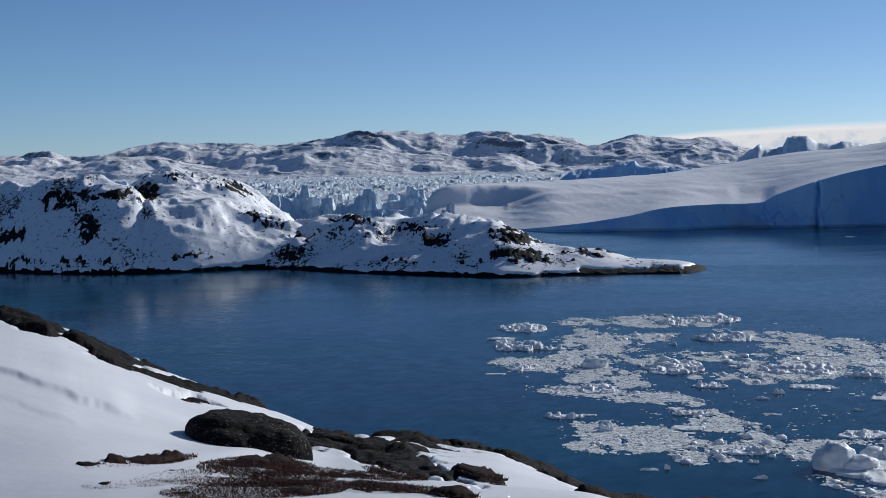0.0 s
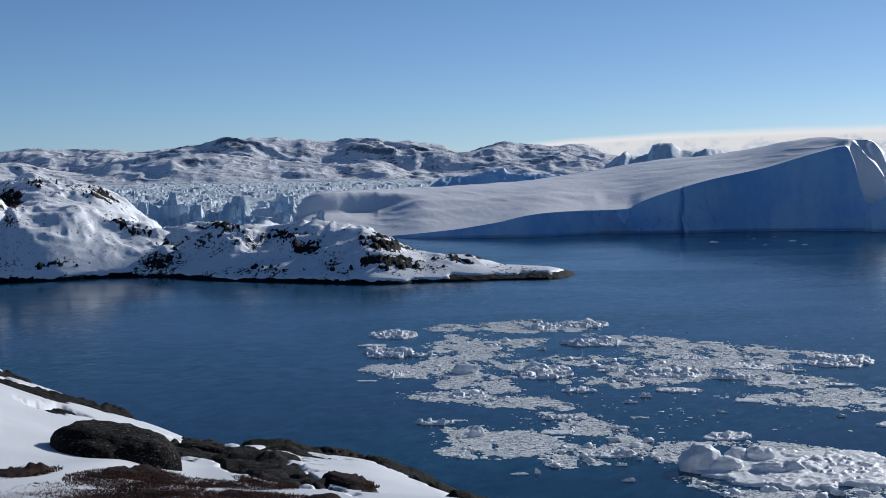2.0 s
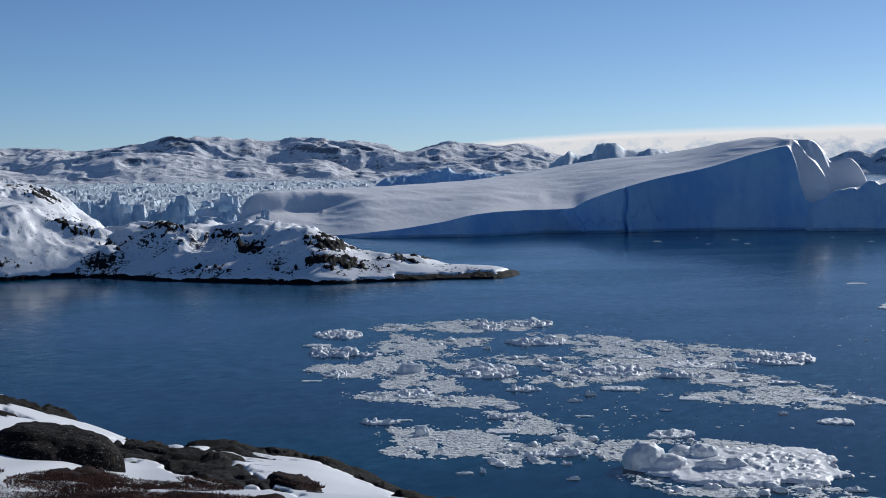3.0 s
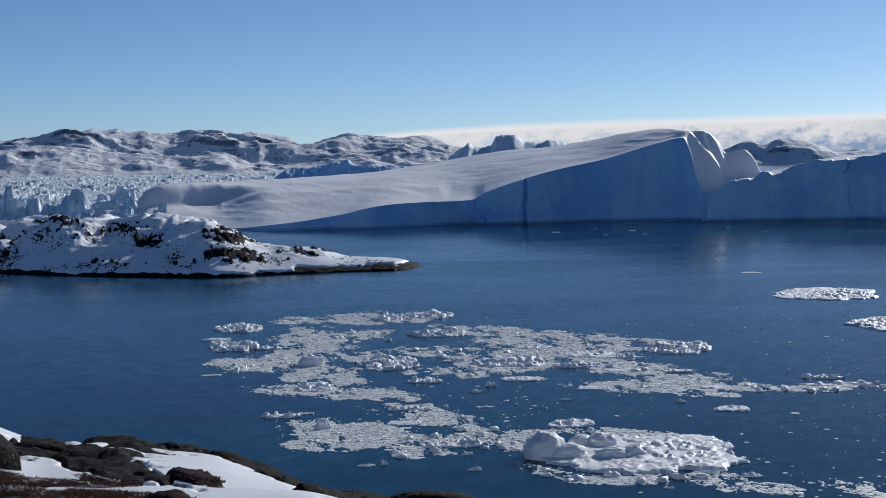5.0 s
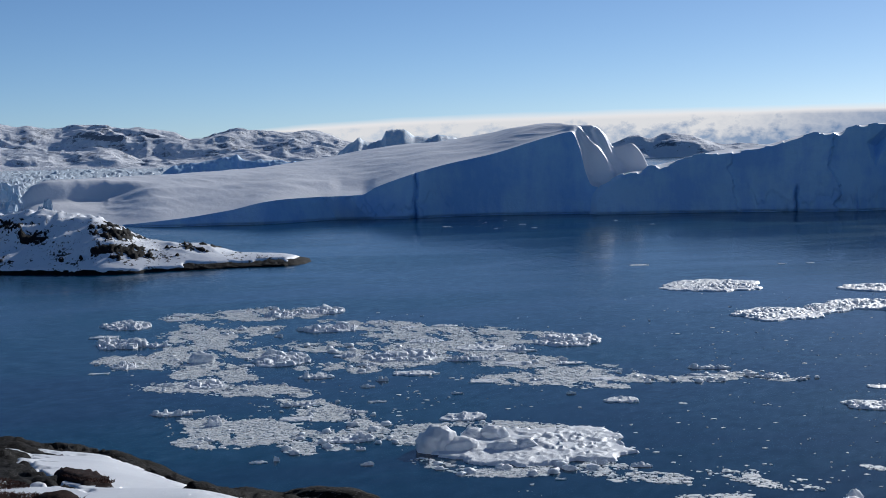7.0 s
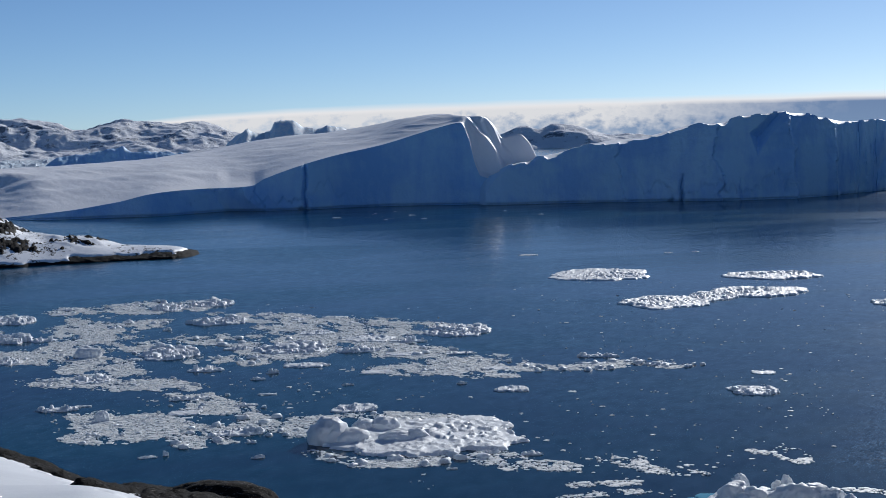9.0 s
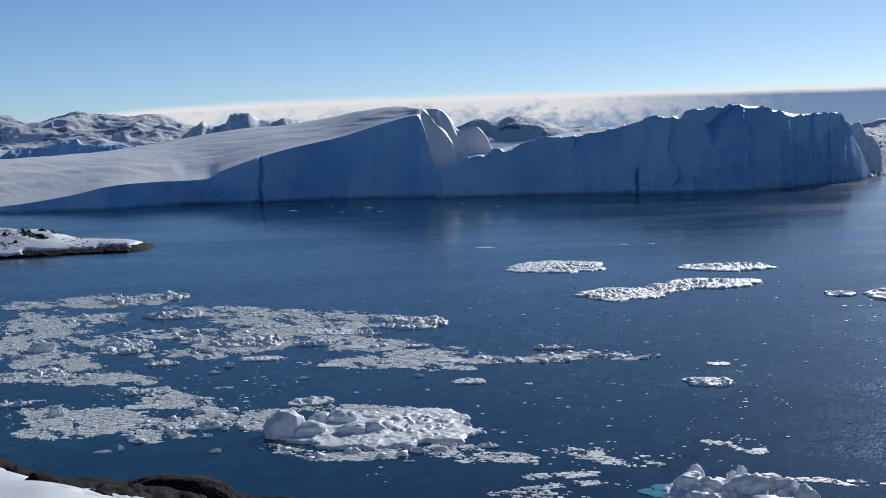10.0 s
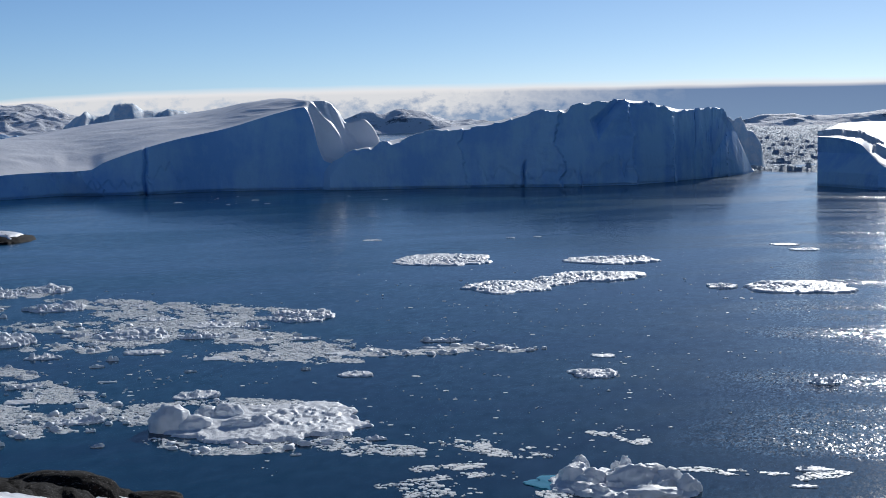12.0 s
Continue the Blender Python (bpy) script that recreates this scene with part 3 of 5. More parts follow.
    rise = np.sin(W * math.pi / 2) ** bowl
    if shelf:  # a bench in front of a steep bank of snow
        bench = 0.42 * np.clip(W / 0.6, 0, 1) + 0.58 * step(0.56, 0.66, W)
        rise = rise + (bench - rise) * step(shelf[1], shelf[0], A2)
    Z2 = lip + (hb - hs)[:, None] * rise - np.where(W2 > 1, (W2 - 1) ** 2 * 200, 0)
    torn = 0.10 + 0.05 * fbm(X2 / 9, Y2 / 14, 4, seed + 17, 0.6)
    Z2 = Z2 + terrace * (step(torn, torn + 0.02, W2) - step(0.0, 0.6, W2)) * np.clip(hf / 10, 0, 1)[:, None]
    Z2 = Z2 + (0.8 * fbm(X2 / 60, Y2 / 60, 3, seed + 7) + 0.25 * ridged(X2 / 11 + Y2 / 40, Y2 / 34, 2, seed + 8, 0.4)) * np.clip(W * 6, 0, 1) * np.clip(hb / 10, 0.1, 1)[:, None]
    for high, wide, line in ridges:
        a_lo, a_hi = line[0][0], line[-1][0]
        off = (W2 - lines(line, A2)) / wide
        Z2 = Z2 + high * np.where(off < 0, np.exp(-np.abs(off) * 1.3), np.exp(-off ** 2)) * step(a_lo - 0.12, a_lo + 0.12, A2) * step(a_hi + 0.3, a_hi - 0.3, A2)
    berg = new(name)
    tagged(berg, label, "iceberg")
    cliff_me.set_sharp_from_angle(angle=radians(24))
    part("cliff", cliff_me, ice or ICE_CLIFF, berg, "shaded blue ice cliff")
    part("snow_field", grid_mesh("snow_field", X2, Y2, Z2), SNOW_BERG, berg, "rippled wind-packed snow")
    return berg


great_berg("sloping_iceberg", "huge sloping iceberg with a rippled snow top and a shaded cliff", -0.6, 23.6,
           [(-0.6, 925), (1.0, 885), (2.5, 851), (4.7, 822), (8.0, 822), (11, 850), (14, 854), (17, 870), (21, 866), (24, 880)],
           [(-0.6, -2.6), (1.0, -2.56), (2.5, -2.65), (4.9, -2.49), (7.0, -2.21), (8.2, -1.95), (9.0, -1.86), (12.0, -1.73), (12.6, -1.45), (15.0, -0.72), (17.1, -0.29), (19.2, 0.29),
            (20.07, 0.46), (20.38, -0.15), (20.57, -1.02), (20.82, -1.57), (21.17, -1.68), (22.0, -1.9), (23.6, -2.4)],
           [(-0.6, -1.5), (-0.2, -1.11), (0.4, -0.96), (2.5, -0.87), (5.8, -0.75), (7.9, -0.62), (11.0, -0.24), (13.0, 0.06), (15.6, 0.27), (17.1, 0.5), (18.2, 0.71), (19.54, 0.79),
            (20.94, 0.70), (21.36, 0.36), (21.68, -0.12), (22.33, 0.02), (22.6, -0.2), (22.85, -0.64), (23.0, -0.99), (23.6, -2.0)],
           [(-0.6, 90), (3, 260), (10, 340), (15, 260), (18, 110), (19.5, 60), (20.2, 16), (22.5, 10), (23.6, 8)], 101, 0.9, bowl=1.0, cracks=((14.08, 1.0, 5.0, 1.2), (13.9, 2.0, 4.0, 0.12)), buttress=((12.2, 2.0), (14.1, 1.6)), spalls=((9.0, 16.0, 137),),
           shelf=(2.0, 4.4), ridges=((1.2, 0.10, [(2.4, 0.55), (6.9, 0.34), (11.0, 0.12)]),),
           breaks=((5.0, [(0.0, 21.9), (0.35, 21.6), (0.5, 21.0), (0.7, 20.5), (1.0, 20.1)]), (5.0, [(0.0, 22.1), (0.3, 21.6), (0.6, 21.0), (0.8, 20.9)]), (4.0, [(0.0, 22.4), (0.6, 21.75), (0.85, 21.3), (1.0, 21.0)])), ice=ICE_BLUE_SHADE)
great_berg("cliff_iceberg", "long iceberg with a jagged crest and a sheer shaded cliff", 20.6, 37.1,
           [(20.6, 868), (21.1, 866), (25.2, 872), (30, 868), (32.8, 892), (34.7, 942), (36.8, 1016), (37.1, 1030)],
           [(20.6, -2.4), (21.0, -1.69), (21.4, -1.5), (22.2, -1.11), (23.5, -0.89), (25.7, -0.45), (26.8, -0.43), (28.5, 0.0), (29.7, 0.13), (30.0, 0.02), (30.3, 0.29), (31.1, 0.43), (32.4, 0.52),
            (33.0, 0.46), (33.8, 0.19), (34.3, 0.02), (34.7, 0.14), (35.7, 0.2), (36.0, 0.09), (36.2, -0.33), (36.8, -1.6), (37.1, -2.3)],
           [(20.6, -2.4), (21.4, -1.45), (22.2, -1.07), (23.5, -0.85), (25.7, -0.38), (26.8, -0.3), (28.5, 0.03), (29.7, 0.15), (30.3, 0.27), (31.1, 0.43), (32.4, 0.5),
            (33.8, 0.25), (34.3, 0.15), (35.7, 0.15), (36.2, -0.4), (37.1, -2.3)],
           90, 121, 2.1, jag=1.2, cracks=((28.45, 0.9, 6.0, 0.35), (28.1, 1.6, 3.0, 0.12), (30.6, 0.7, 1.5, 0.3), (34.9, 0.8, 2.0, 1.2), (35.5, 0.7, 1.8, 1.2)), buttress=((32.55, 11.0), (34.15, 13.0), (29.85, 4.0), (36.1, 6.0), (26.0, 2.0), (35.2, 4.0)), spalls=((26.3, 33.0, 133),), flutes=((34.1, 36.9),))
great_berg("tabular_iceberg", "flat-topped iceberg with a dark upright wall", 39.4, 47,
           [(39.4, 847), (40.5, 826), (41.9, 795), (47, 760)], [(39.4, -0.93), (40.0, -1.0), (40.9, -1.22), (41.4, -1.7), (41.9, -2.1), (43, -2.4), (47, -2.5)], [(39.4, -0.85), (40.3, -0.45), (41.8, -0.42), (47, -0.4)],
           [(39.4, 20), (40.3, 180), (47, 300)], 141, 1.6, jag=1.6, bowl=0.6, terrace=3.0)

# ---- the bank ----
CREST = [(-180, -9), (-110, -8), (-70, -3), (-40, 2.0), (-25, 4.2), (-16.7, 5.41), (-14.7, 5.92), (-12.6, 6.85), (-10.6, 7.83), (-8.0, 8.95), (-6.3, 9.7), (-4.2, 10.41), (-2.0, 10.53),
         (0.2, 11.0), (1.9, 11.3), (4.4, 12.2), (6.3, 12.95), (8.1, 13.2), (11.6, 13.6), (15, 14.4), (20, 16), (40, 17), (70, 8), (110, -8), (180, -9)]
D_NEAR = 16.0


def near_drop(az):
    return curve([(-180, 1.2), (-60, 2.5), (-20, 3.75), (5, 3.75), (9, 4.1), (13, 4.9), (18, 5.8), (45, 6.0), (80, 3.0), (120, 1.2), (180, 1.2)], az)


def crest_distance(az):
    return curve([(-180, 220), (-90, 200), (-60, 80), (-30, 36), (30, 34), (60, 60), (90, 200), (180, 220)], az)


def bank_height(az, d):
    """The bank under its snow: from the foot of the camera down to its brink, then steeply to the water."""
    dc = crest_distance(az)
    drop_c = dc * np.tan(np.radians(curve(CREST, az)))
    near = 1.7 + (near_drop(az) - 1.7) * np.clip(d / D_NEAR, 0, 1)
    s = np.clip((d - D_NEAR) / (dc - D_NEAR), 0, None)
    drop = near + (drop_c - near_drop(az)) * np.minimum(s, 1)
    past = np.clip(d - dc, 0, None)
    return EYE - drop - 0.35 * past - 0.02 * past ** 2


def bank_spot(az, dep):
    """Where the sight line at that depression meets the bank."""
    az, t = np.asarray(az, float), np.tan(np.radians(dep))
    dc = crest_distance(az)
    drop_c = dc * np.tan(np.radians(curve(CREST, az)))
    s = (near_drop(az) - D_NEAR * t) / ((dc - D_NEAR) * t - (drop_c - near_drop(az)))
    d = D_NEAR + (dc - D_NEAR) * np.clip(s, -0.4, 1.0)
    x, y = polar(az, d)
    return x, y, EYE - d * t, d


# bare patches on the bank, as angles over it: azimuth, depression, half-widths, slant
BARE = [(-15.86, 5.66, 1.23, 0.27, 0.39), (-13.34, 6.65, 0.81, 0.30, 0.56), (-12.36, 7.12, 0.78, 0.25, 0.51), (-10.91, 7.63, 0.83, 0.15, 0.35), (-10.56, 8.17, 2.05, 0.11, 0.37), (-9.85, 8.96, 0.93, 0.17, 0.35), (-7.54, 9.04, 0.68, 0.17, 0.39), (-5.05, 10.66, 1.51, 0.25, 0.28), (-3.32, 11.22, 1.73, 0.27, 0.32), (-1.69, 11.88, 1.30, 0.25, 0.36), (-2.00, 10.59, 2.07, 0.19, 0.22), (-3.30, 10.98, 2.3, 0.32, 0.17), (-2.07, 11.55, 1.44, 0.27, 0.42), (-0.37, 10.80, 2.4, 0.20, 0.18), (3.02, 11.60, 2.7, 0.22, 0.42), (5.49, 12.47, 1.29, 0.27, 0.53), (-0.41, 12.01, 1.35, 0.17, 0.46), (7.2, 13.15, 1.8, 0.22, 0.16), (10.8, 13.75, 2.6, 0.30, 0.10)]
HEATH = [(-7.35, 11.86, 2.05, 0.36, 0.04), (-11.71, 11.47, 1.90, 0.19, -0.06), (-10.47, 12.13, 1.28, 0.21, -0.04), (-5.96, 12.34, 1.52, 0.25, 0.04), (-2.03, 12.27, 1.13, 0.17, 0.22), (1.28, 12.32, 0.95, 0.15, 0.25), (-4.16, 12.21, 2.45, 0.15, 0.13), (-8.12, 12.44, 2.58, 0.17, 0.05), (-7.5, 12.8, 3.2, 0.28, 0.02), (-12.2, 12.35, 1.6, 0.14, 0.0), (-1.2, 12.95, 2.2, 0.14, 0.15), (-3.4, 12.75, 2.0, 0.15, 0.1)]


def bank():
    az = np.concatenate([np.arange(-180, -18, 2.5), np.arange(-18, 16.5, 0.066), np.arange(16.5, 179, 2.5), [180]])
    d = np.concatenate([[0.005, 1, 2, 4, 7, 10, 12], np.linspace(13.5, 36, 160), [37, 38, 40, 43, 48, 55, 64, 75, 90, 120, 160, 200, 260]])
    A, D = np.meshgrid(az, d, indexing="ij")
    X, Y = polar(A, D)
    base = np.maximum(bank_height(A, D), -4.0)
    dep = np.degrees(np.arctan2(EYE - base, D))
    warp = 0.30 * fbm(X / 0.8, Y / 1.2, 5, 201, 0.58)
    bare = patches(BARE, A + warp, dep + 0.5 * warp)
    heath = patches(HEATH, A + warp, dep + 0.4 * warp) + 0.2 * fbm(X / 0.3, Y / 0.4, 4, 204, 0.6)
    bare = bare + 0.35 * fbm(X / 0.6, Y / 0.8, 4, 203, 0.6)
    seen = step(10, 14, D)
    fine = 0.035 * ridged(X / 1.1 + Y / 2.4, Y / 0.6, 4, 205, 0.62) + 0.09 * fbm(X / 2.2, Y / 2.2, 3, 207)
    bed = base + fine * seen - 0.10 + np.maximum(step(-0.5, 0.25, heath) * (0.262 + 0.028 * fbm(X / 0.25, Y / 0.35, 3, 206, 0.6)), step(-0.45, 0.25, bare) * (0.20 + 0.075 * fbm(X / 1.6 + Y / 4, Y / 1.6, 3, 209, 0.5) + 0.03 * ridged(X / 0.5 + Y / 2, Y / 0.22, 3, 210, 0.6)))
    drift = 0.05 * fbm(X / 3.5, Y / 3.5, 2, 211) + 0.004 * fbm(X / 0.8, Y / 1.2, 2, 213)
    thick = 0.10 + drift - 0.20 * step(-0.45, 0.25, bare)
    # the drift in front of the great hump
    thick = thick + 0.07 * np.exp(-((A + 7.9) / 1.9) ** 2 - ((dep - 11.15) / 0.24) ** 2)
    # wind scarps across the slope
    for a0, e0, slant, a1, high in ((-16.8, 7.65, 0.40, -11.6, 0.065), (-16.8, 8.6, 0.38, -13.6, 0.02)):
        q = dep - (e0 + slant * (A - a0)) + 0.05 * fbm(A * 1.3, A * 0, 3, 219)
        thick = thick + high * np.where(q < 0, np.exp(-(q / 0.9) ** 2), np.exp(-(q / 0.11) ** 2)) * step(a1, a1 - 1.2, A)
    bed_me = grid_mesh("ground", X, Y, bed)
    mat_zone = bed_me.attributes.new("heath", "FLOAT", "POINT")
    mat_zone.data.foreach_set("value", np.clip(heath * 2.5 + 0.6, 0, 1).ravel())
    ground = tagged(part("ground", bed_me, GROUND), "bare lichen-dark bedrock and frozen heath of the bank", "ground", kind="structure")
    part("snow_cover", grid_mesh("snow_cover", X, Y, np.where(D > 39, bed + 0.2, base + thick)), SNOW_NEAR, ground, "thick wind-packed snow")


bank()


def boulder(name, label, az, dep, length, width, high, seed, sink=0.25, turn=0.0, away=0.0):
    """A rounded, ice-worn hump of bedrock."""
    bm = bmesh.new()
    bmesh.ops.create_icosphere(bm, subdivisions=5, radius=1.0)
    co = np.array([v.co for v in bm.verts])
    w = 1 + 0.12 * fbm(co[:, 0] * 1.2 + co[:, 2] * 0.8, co[:, 1] * 1.2 + co[:, 2], 2, seed) + 0.018 * ridged(co[:, 0] * 5 + co[:, 2] * 2, co[:, 1] * 5 + 3 * co[:, 2], 4, seed + 3, 0.6)
    for v, k in zip(bm.verts, w):
        v.co = (v.co.x * k * length / 2, v.co.y * k * width / 2, v.co.z ** 0.62 * k * high if v.co.z > 0 else v.co.z * k * high * 0.6)
    me = bpy.data.meshes.new(name)
    bm.to_mesh(me)
    bm.free()
    me.polygons.foreach_set("use_smooth", np.ones(len(me.polygons), bool))
    x, y, z, _ = bank_spot(az, dep)
    if away:
        (x, y), z = polar(az, away), EYE - away * math.tan(radians(dep))
    ob = part(name, me, ROCK_NEAR)
    ob.matrix_world = pose(float(x), float(y), float(z) - sink * high, 0, 0, -az + turn)
    return tagged(ob, label, "rock", "rocks on the bank")


boulder("rock", "rounded dark rock hump standing out of the snow", -7.8, 10.8, 2.15, 1.9, 0.84, 701, sink=0.32, turn=-12)
boulder("rock", "low dark rock shoulder beside the snow", -4.95, 10.78, 1.5, 0.95, 0.36, 703, turn=-12)
boulder("rock", "rounded dark rock at the brink of the bank", 10.27, 13.77, 2.27, 1.36, 0.59, 705, turn=0, away=30)
boulder("rock", "low dark rock at the brink of the bank", 14.03, 14.24, 1.25, 0.91, 0.30, 707, turn=0, away=31)
boulder("rock", "low dark rock at the brink of the bank", 9.82, 13.29, 1.57, 0.97, 0.31, 709, turn=0, away=32)


def heath_twigs():
    """Frozen dwarf shrubs: short, bent, reddish stems."""
    m = Nodes("heath_twigs", 0.8)
    m.bsdf.inputs["Specular IOR Level"].default_value = 0.1
    m.colour(m.mix(m.ramp(m.noise(m.scaled(1, 1, 1), 2.5, 4.0), 0.35, 0.65), (0.035, 0.016, 0.012), (0.085, 0.035, 0.024)))
    r = np.random.default_rng(17)
    verts, faces = [], []
    for a, e, ra, re, slant in HEATH:
        for _ in range(int(9000 * ra * re)):
            q, th = math.sqrt(r.random()) * 1.12, r.random() * 2 * math.pi
            az = a + ra * q * math.cos(th)
            x, y, z, d = bank_spot(az, e + re * q * math.sin(th) + slant * (az - a))
            p = np.array([float(x), float(y), float(z) + 0.14])
            tall, lean, way = r.uniform(0.010, 0.016 + 0.035 * r.random() ** 2), r.uniform(0.5, 2.2), r.uniform(0, 2 * math.pi)
            side = np.array([math.cos(way + 1.57), math.sin(way + 1.57), 0]) * r.uniform(0.003, 0.008)
            mid = p + np.array([math.cos(way) * lean * tall * 0.4, math.sin(way) * lean * tall * 0.4, tall * 0.6])
            tip = p + np.array([math.cos(way) * lean * tall, math.sin(way) * lean * tall, tall])
            n = len(verts)
            verts += [p - side, p + side, mid + side * 0.8, mid - side * 0.8, tip]
            faces += [(n, n + 1, n + 2, n + 3), (n + 3, n + 2, n + 4)]
    me = bpy.data.meshes.new("heath")
    me.from_pydata([tuple(v) for v in verts], [], faces)
    tagged(part("heath", me, m.mat), "frozen reddish-brown dwarf shrubs poking through snow", "shrubs", kind="stuff")


heath_twigs()

# ---- jagged bergs behind the headland ----
def small_berg(az, d, wide, high, seed, flat=0.3, label="jagged white iceberg with sunlit spires", deep=0.8):
    """Towers and slabs of ice with upright sides and tilted tops."""
    n = 46
    g = np.linspace(-1, 1, n)
    U, V = np.meshgrid(g, g, indexing="ij")
    r = np.random.default_rng(seed)
    u, v = U + 0.10 * fbm(U * 4, V * 4, 3, seed), V + 0.10 * fbm(U * 4, V * 4, 3, seed + 1)
    Z = 0.16 * step(1.0, 0.8, np.hypot(U, V) + 0.25 * fbm(U * 3, V * 3, 3, seed + 2)) + 0.05 * ridged(U * 6, V * 6, 3, seed + 3)
    for k in range(16):
        cu, cv = (0.35 * r.normal(), 0.3 * r.normal()) if k else (r.uniform(-0.3, 0.3), 0.1)
        size = r.uniform(0.12, 0.34) * (1.2 if k == 0 else 1)
        turn, peak = r.uniform(0, 3.1), 1.0 if k == 0 else r.uniform(0.25, 0.85) * (1 - 0.4 * min(1, math.hypot(cu, cv)))
        p, q = (u - cu) * math.cos(turn) + (v - cv) * math.sin(turn), (v - cv) * math.cos(turn) - (u - cu) * math.sin(turn)
        far = np.maximum(np.abs(p), np.abs(q) * r.uniform(0.8, 1.7)) / size
        top = peak + (r.normal() * p + r.normal() * q) * (1.3 - 1.0 * flat)
        Z = np.maximum(Z, np.minimum(top, peak * 1.02) - (1.5 + 3 * flat) * peak * np.clip(far - 0.75, 0, None))
    Z = Z * (0.95 + 0.14 * ridged(U * 3 + seed, V * 3, 3, seed + 5, 0.55))
    body = step(1.0, 0.94, np.maximum(np.abs(U), np.abs(V)))
    Z = high * (np.clip(Z, 0, 1.05) + 0.03 * ridged(U * 9, V * 9, 3, seed + 4)) * body - 0.8 * (1 - body)
    me = grid_mesh("iceberg", U * wide * 0.66, V * wide * 0.66 * deep, Z)
    me.set_sharp_from_angle(angle=radians(35))
    ob = part("iceberg", me, ICE_MID)
    x, y = polar(az, d)
    ob.matrix_world = pose(x, y, -0.2, 0, 0, -az)
    return tagged(ob, label, "iceberg", "bergs behind the headland")


for k, (az, d, wide, high, flat) in enumerate([
        (-6.45, 1200, 24, 14.7, 0.2), (-5.47, 1100, 40, 22.5, 0.1), (-3.0, 1010, 34, 20.8, 0.05), (-4.5, 1075, 26, 14.6, 0.2), (-1.55, 1135, 54, 19.8, 0.8), (0.28, 900, 16, 14.1, 0.2),
        (-3.99, 1028, 20, 7.8, 0.3), (-0.85, 960, 28, 5.8, 0.4), (-12.84, 3400, 60, 14, 0.3), (-12.3, 3000, 50, 11, 0.3), (-2.04, 985, 20, 8.3, 0.3), (-0.1, 1065, 26, 16, 0.6),
        (-6.0, 1130, 26, 9, 0.4), (-7.4, 1400, 30, 8, 0.4)]):
    small_berg(az, d, wide * 0.9, high, 300 + k * 7, flat * 0.6)
pick = random.Random(5)
for k in range(26):
    wide = pick.uniform(9, 24)
    small_berg(pick.uniform(-8.5, 0.3), pick.uniform(960, 1500), wide, wide * pick.uniform(0.25, 0.55), 420 + k * 5, pick.uniform(0.0, 0.4))


def ridge_berg(name, label, skyline, d, depth, seed, material, jag=0.0006):
    """A far berg with a given crest, steep in front and behind."""
    az = np.arange(skyline[0][0], skyline[-1][0], 0.04)
    v = np.linspace(0, 2, 40)
    A, V = np.meshgrid(az, v, indexing="ij")
    D = d + depth * V
    X, Y = polar(A, D)
    H = EYE + (d + depth) * np.tan(np.radians(lines(skyline, A))) + jag * d * ridged(A * 1.7, A * 0, 4, seed + 1, 0.5)
    rise = np.where(V < 1, 0.15 + 0.85 * step(0.1, 1.0, V), 1 - 0.8 * (V - 1)) * step(0, 0.06, V)
    Z = H * rise + 3.0 * ridged(X / 40, Y / 40, 4, seed, 0.55) * step(0.1, 0.5, V) * step(1.05, 0.9, V) - 1.5
    return tagged(part(name, grid_mesh(name, X, Y, Z), material), label, "iceberg")


ridge_berg("horned_iceberg", "distant blue iceberg with a blunt horned crest",
           [(10.8, -0.8), (11.2, -0.07), (11.9, 0.40), (12.6, 0.24), (12.8, 0.3), (13.0, 0.68), (13.7, 0.73), (14.1, 0.43), (14.6, 0.34), (15.0, 0.48), (15.6, 0.37), (16.2, 0.1)], 1500, 150, 401, ICE_MID)
ridge_berg("low_iceberg", "low blue tabular iceberg in front of the fells", [(4.4, -0.8), (5.0, -0.5), (6.0, -0.38), (7.3, -0.12), (7.6, -0.35), (9.0, -0.42), (11, -0.5), (12, -0.7)], 2600, 60, 409, ICE_CLIFF)
ridge_berg("leaning_iceberg", "pale iceberg leaning behind the cliff iceberg", [(35.8, -0.3), (36.15, -0.16), (36.35, -0.42), (36.6, -0.3), (36.85, -0.75), (37.1, -0.9), (37.35, -1.3), (37.5, -2.2)], 1090, 24, 417, ICE_MID, 0.0014)

# ---- floes ----
def shade_by_angle(me, degrees=38):
    me.polygons.foreach_set("use_smooth", np.ones(len(me.polygons), bool))
    me.set_sharp_from_angle(angle=radians(degrees))


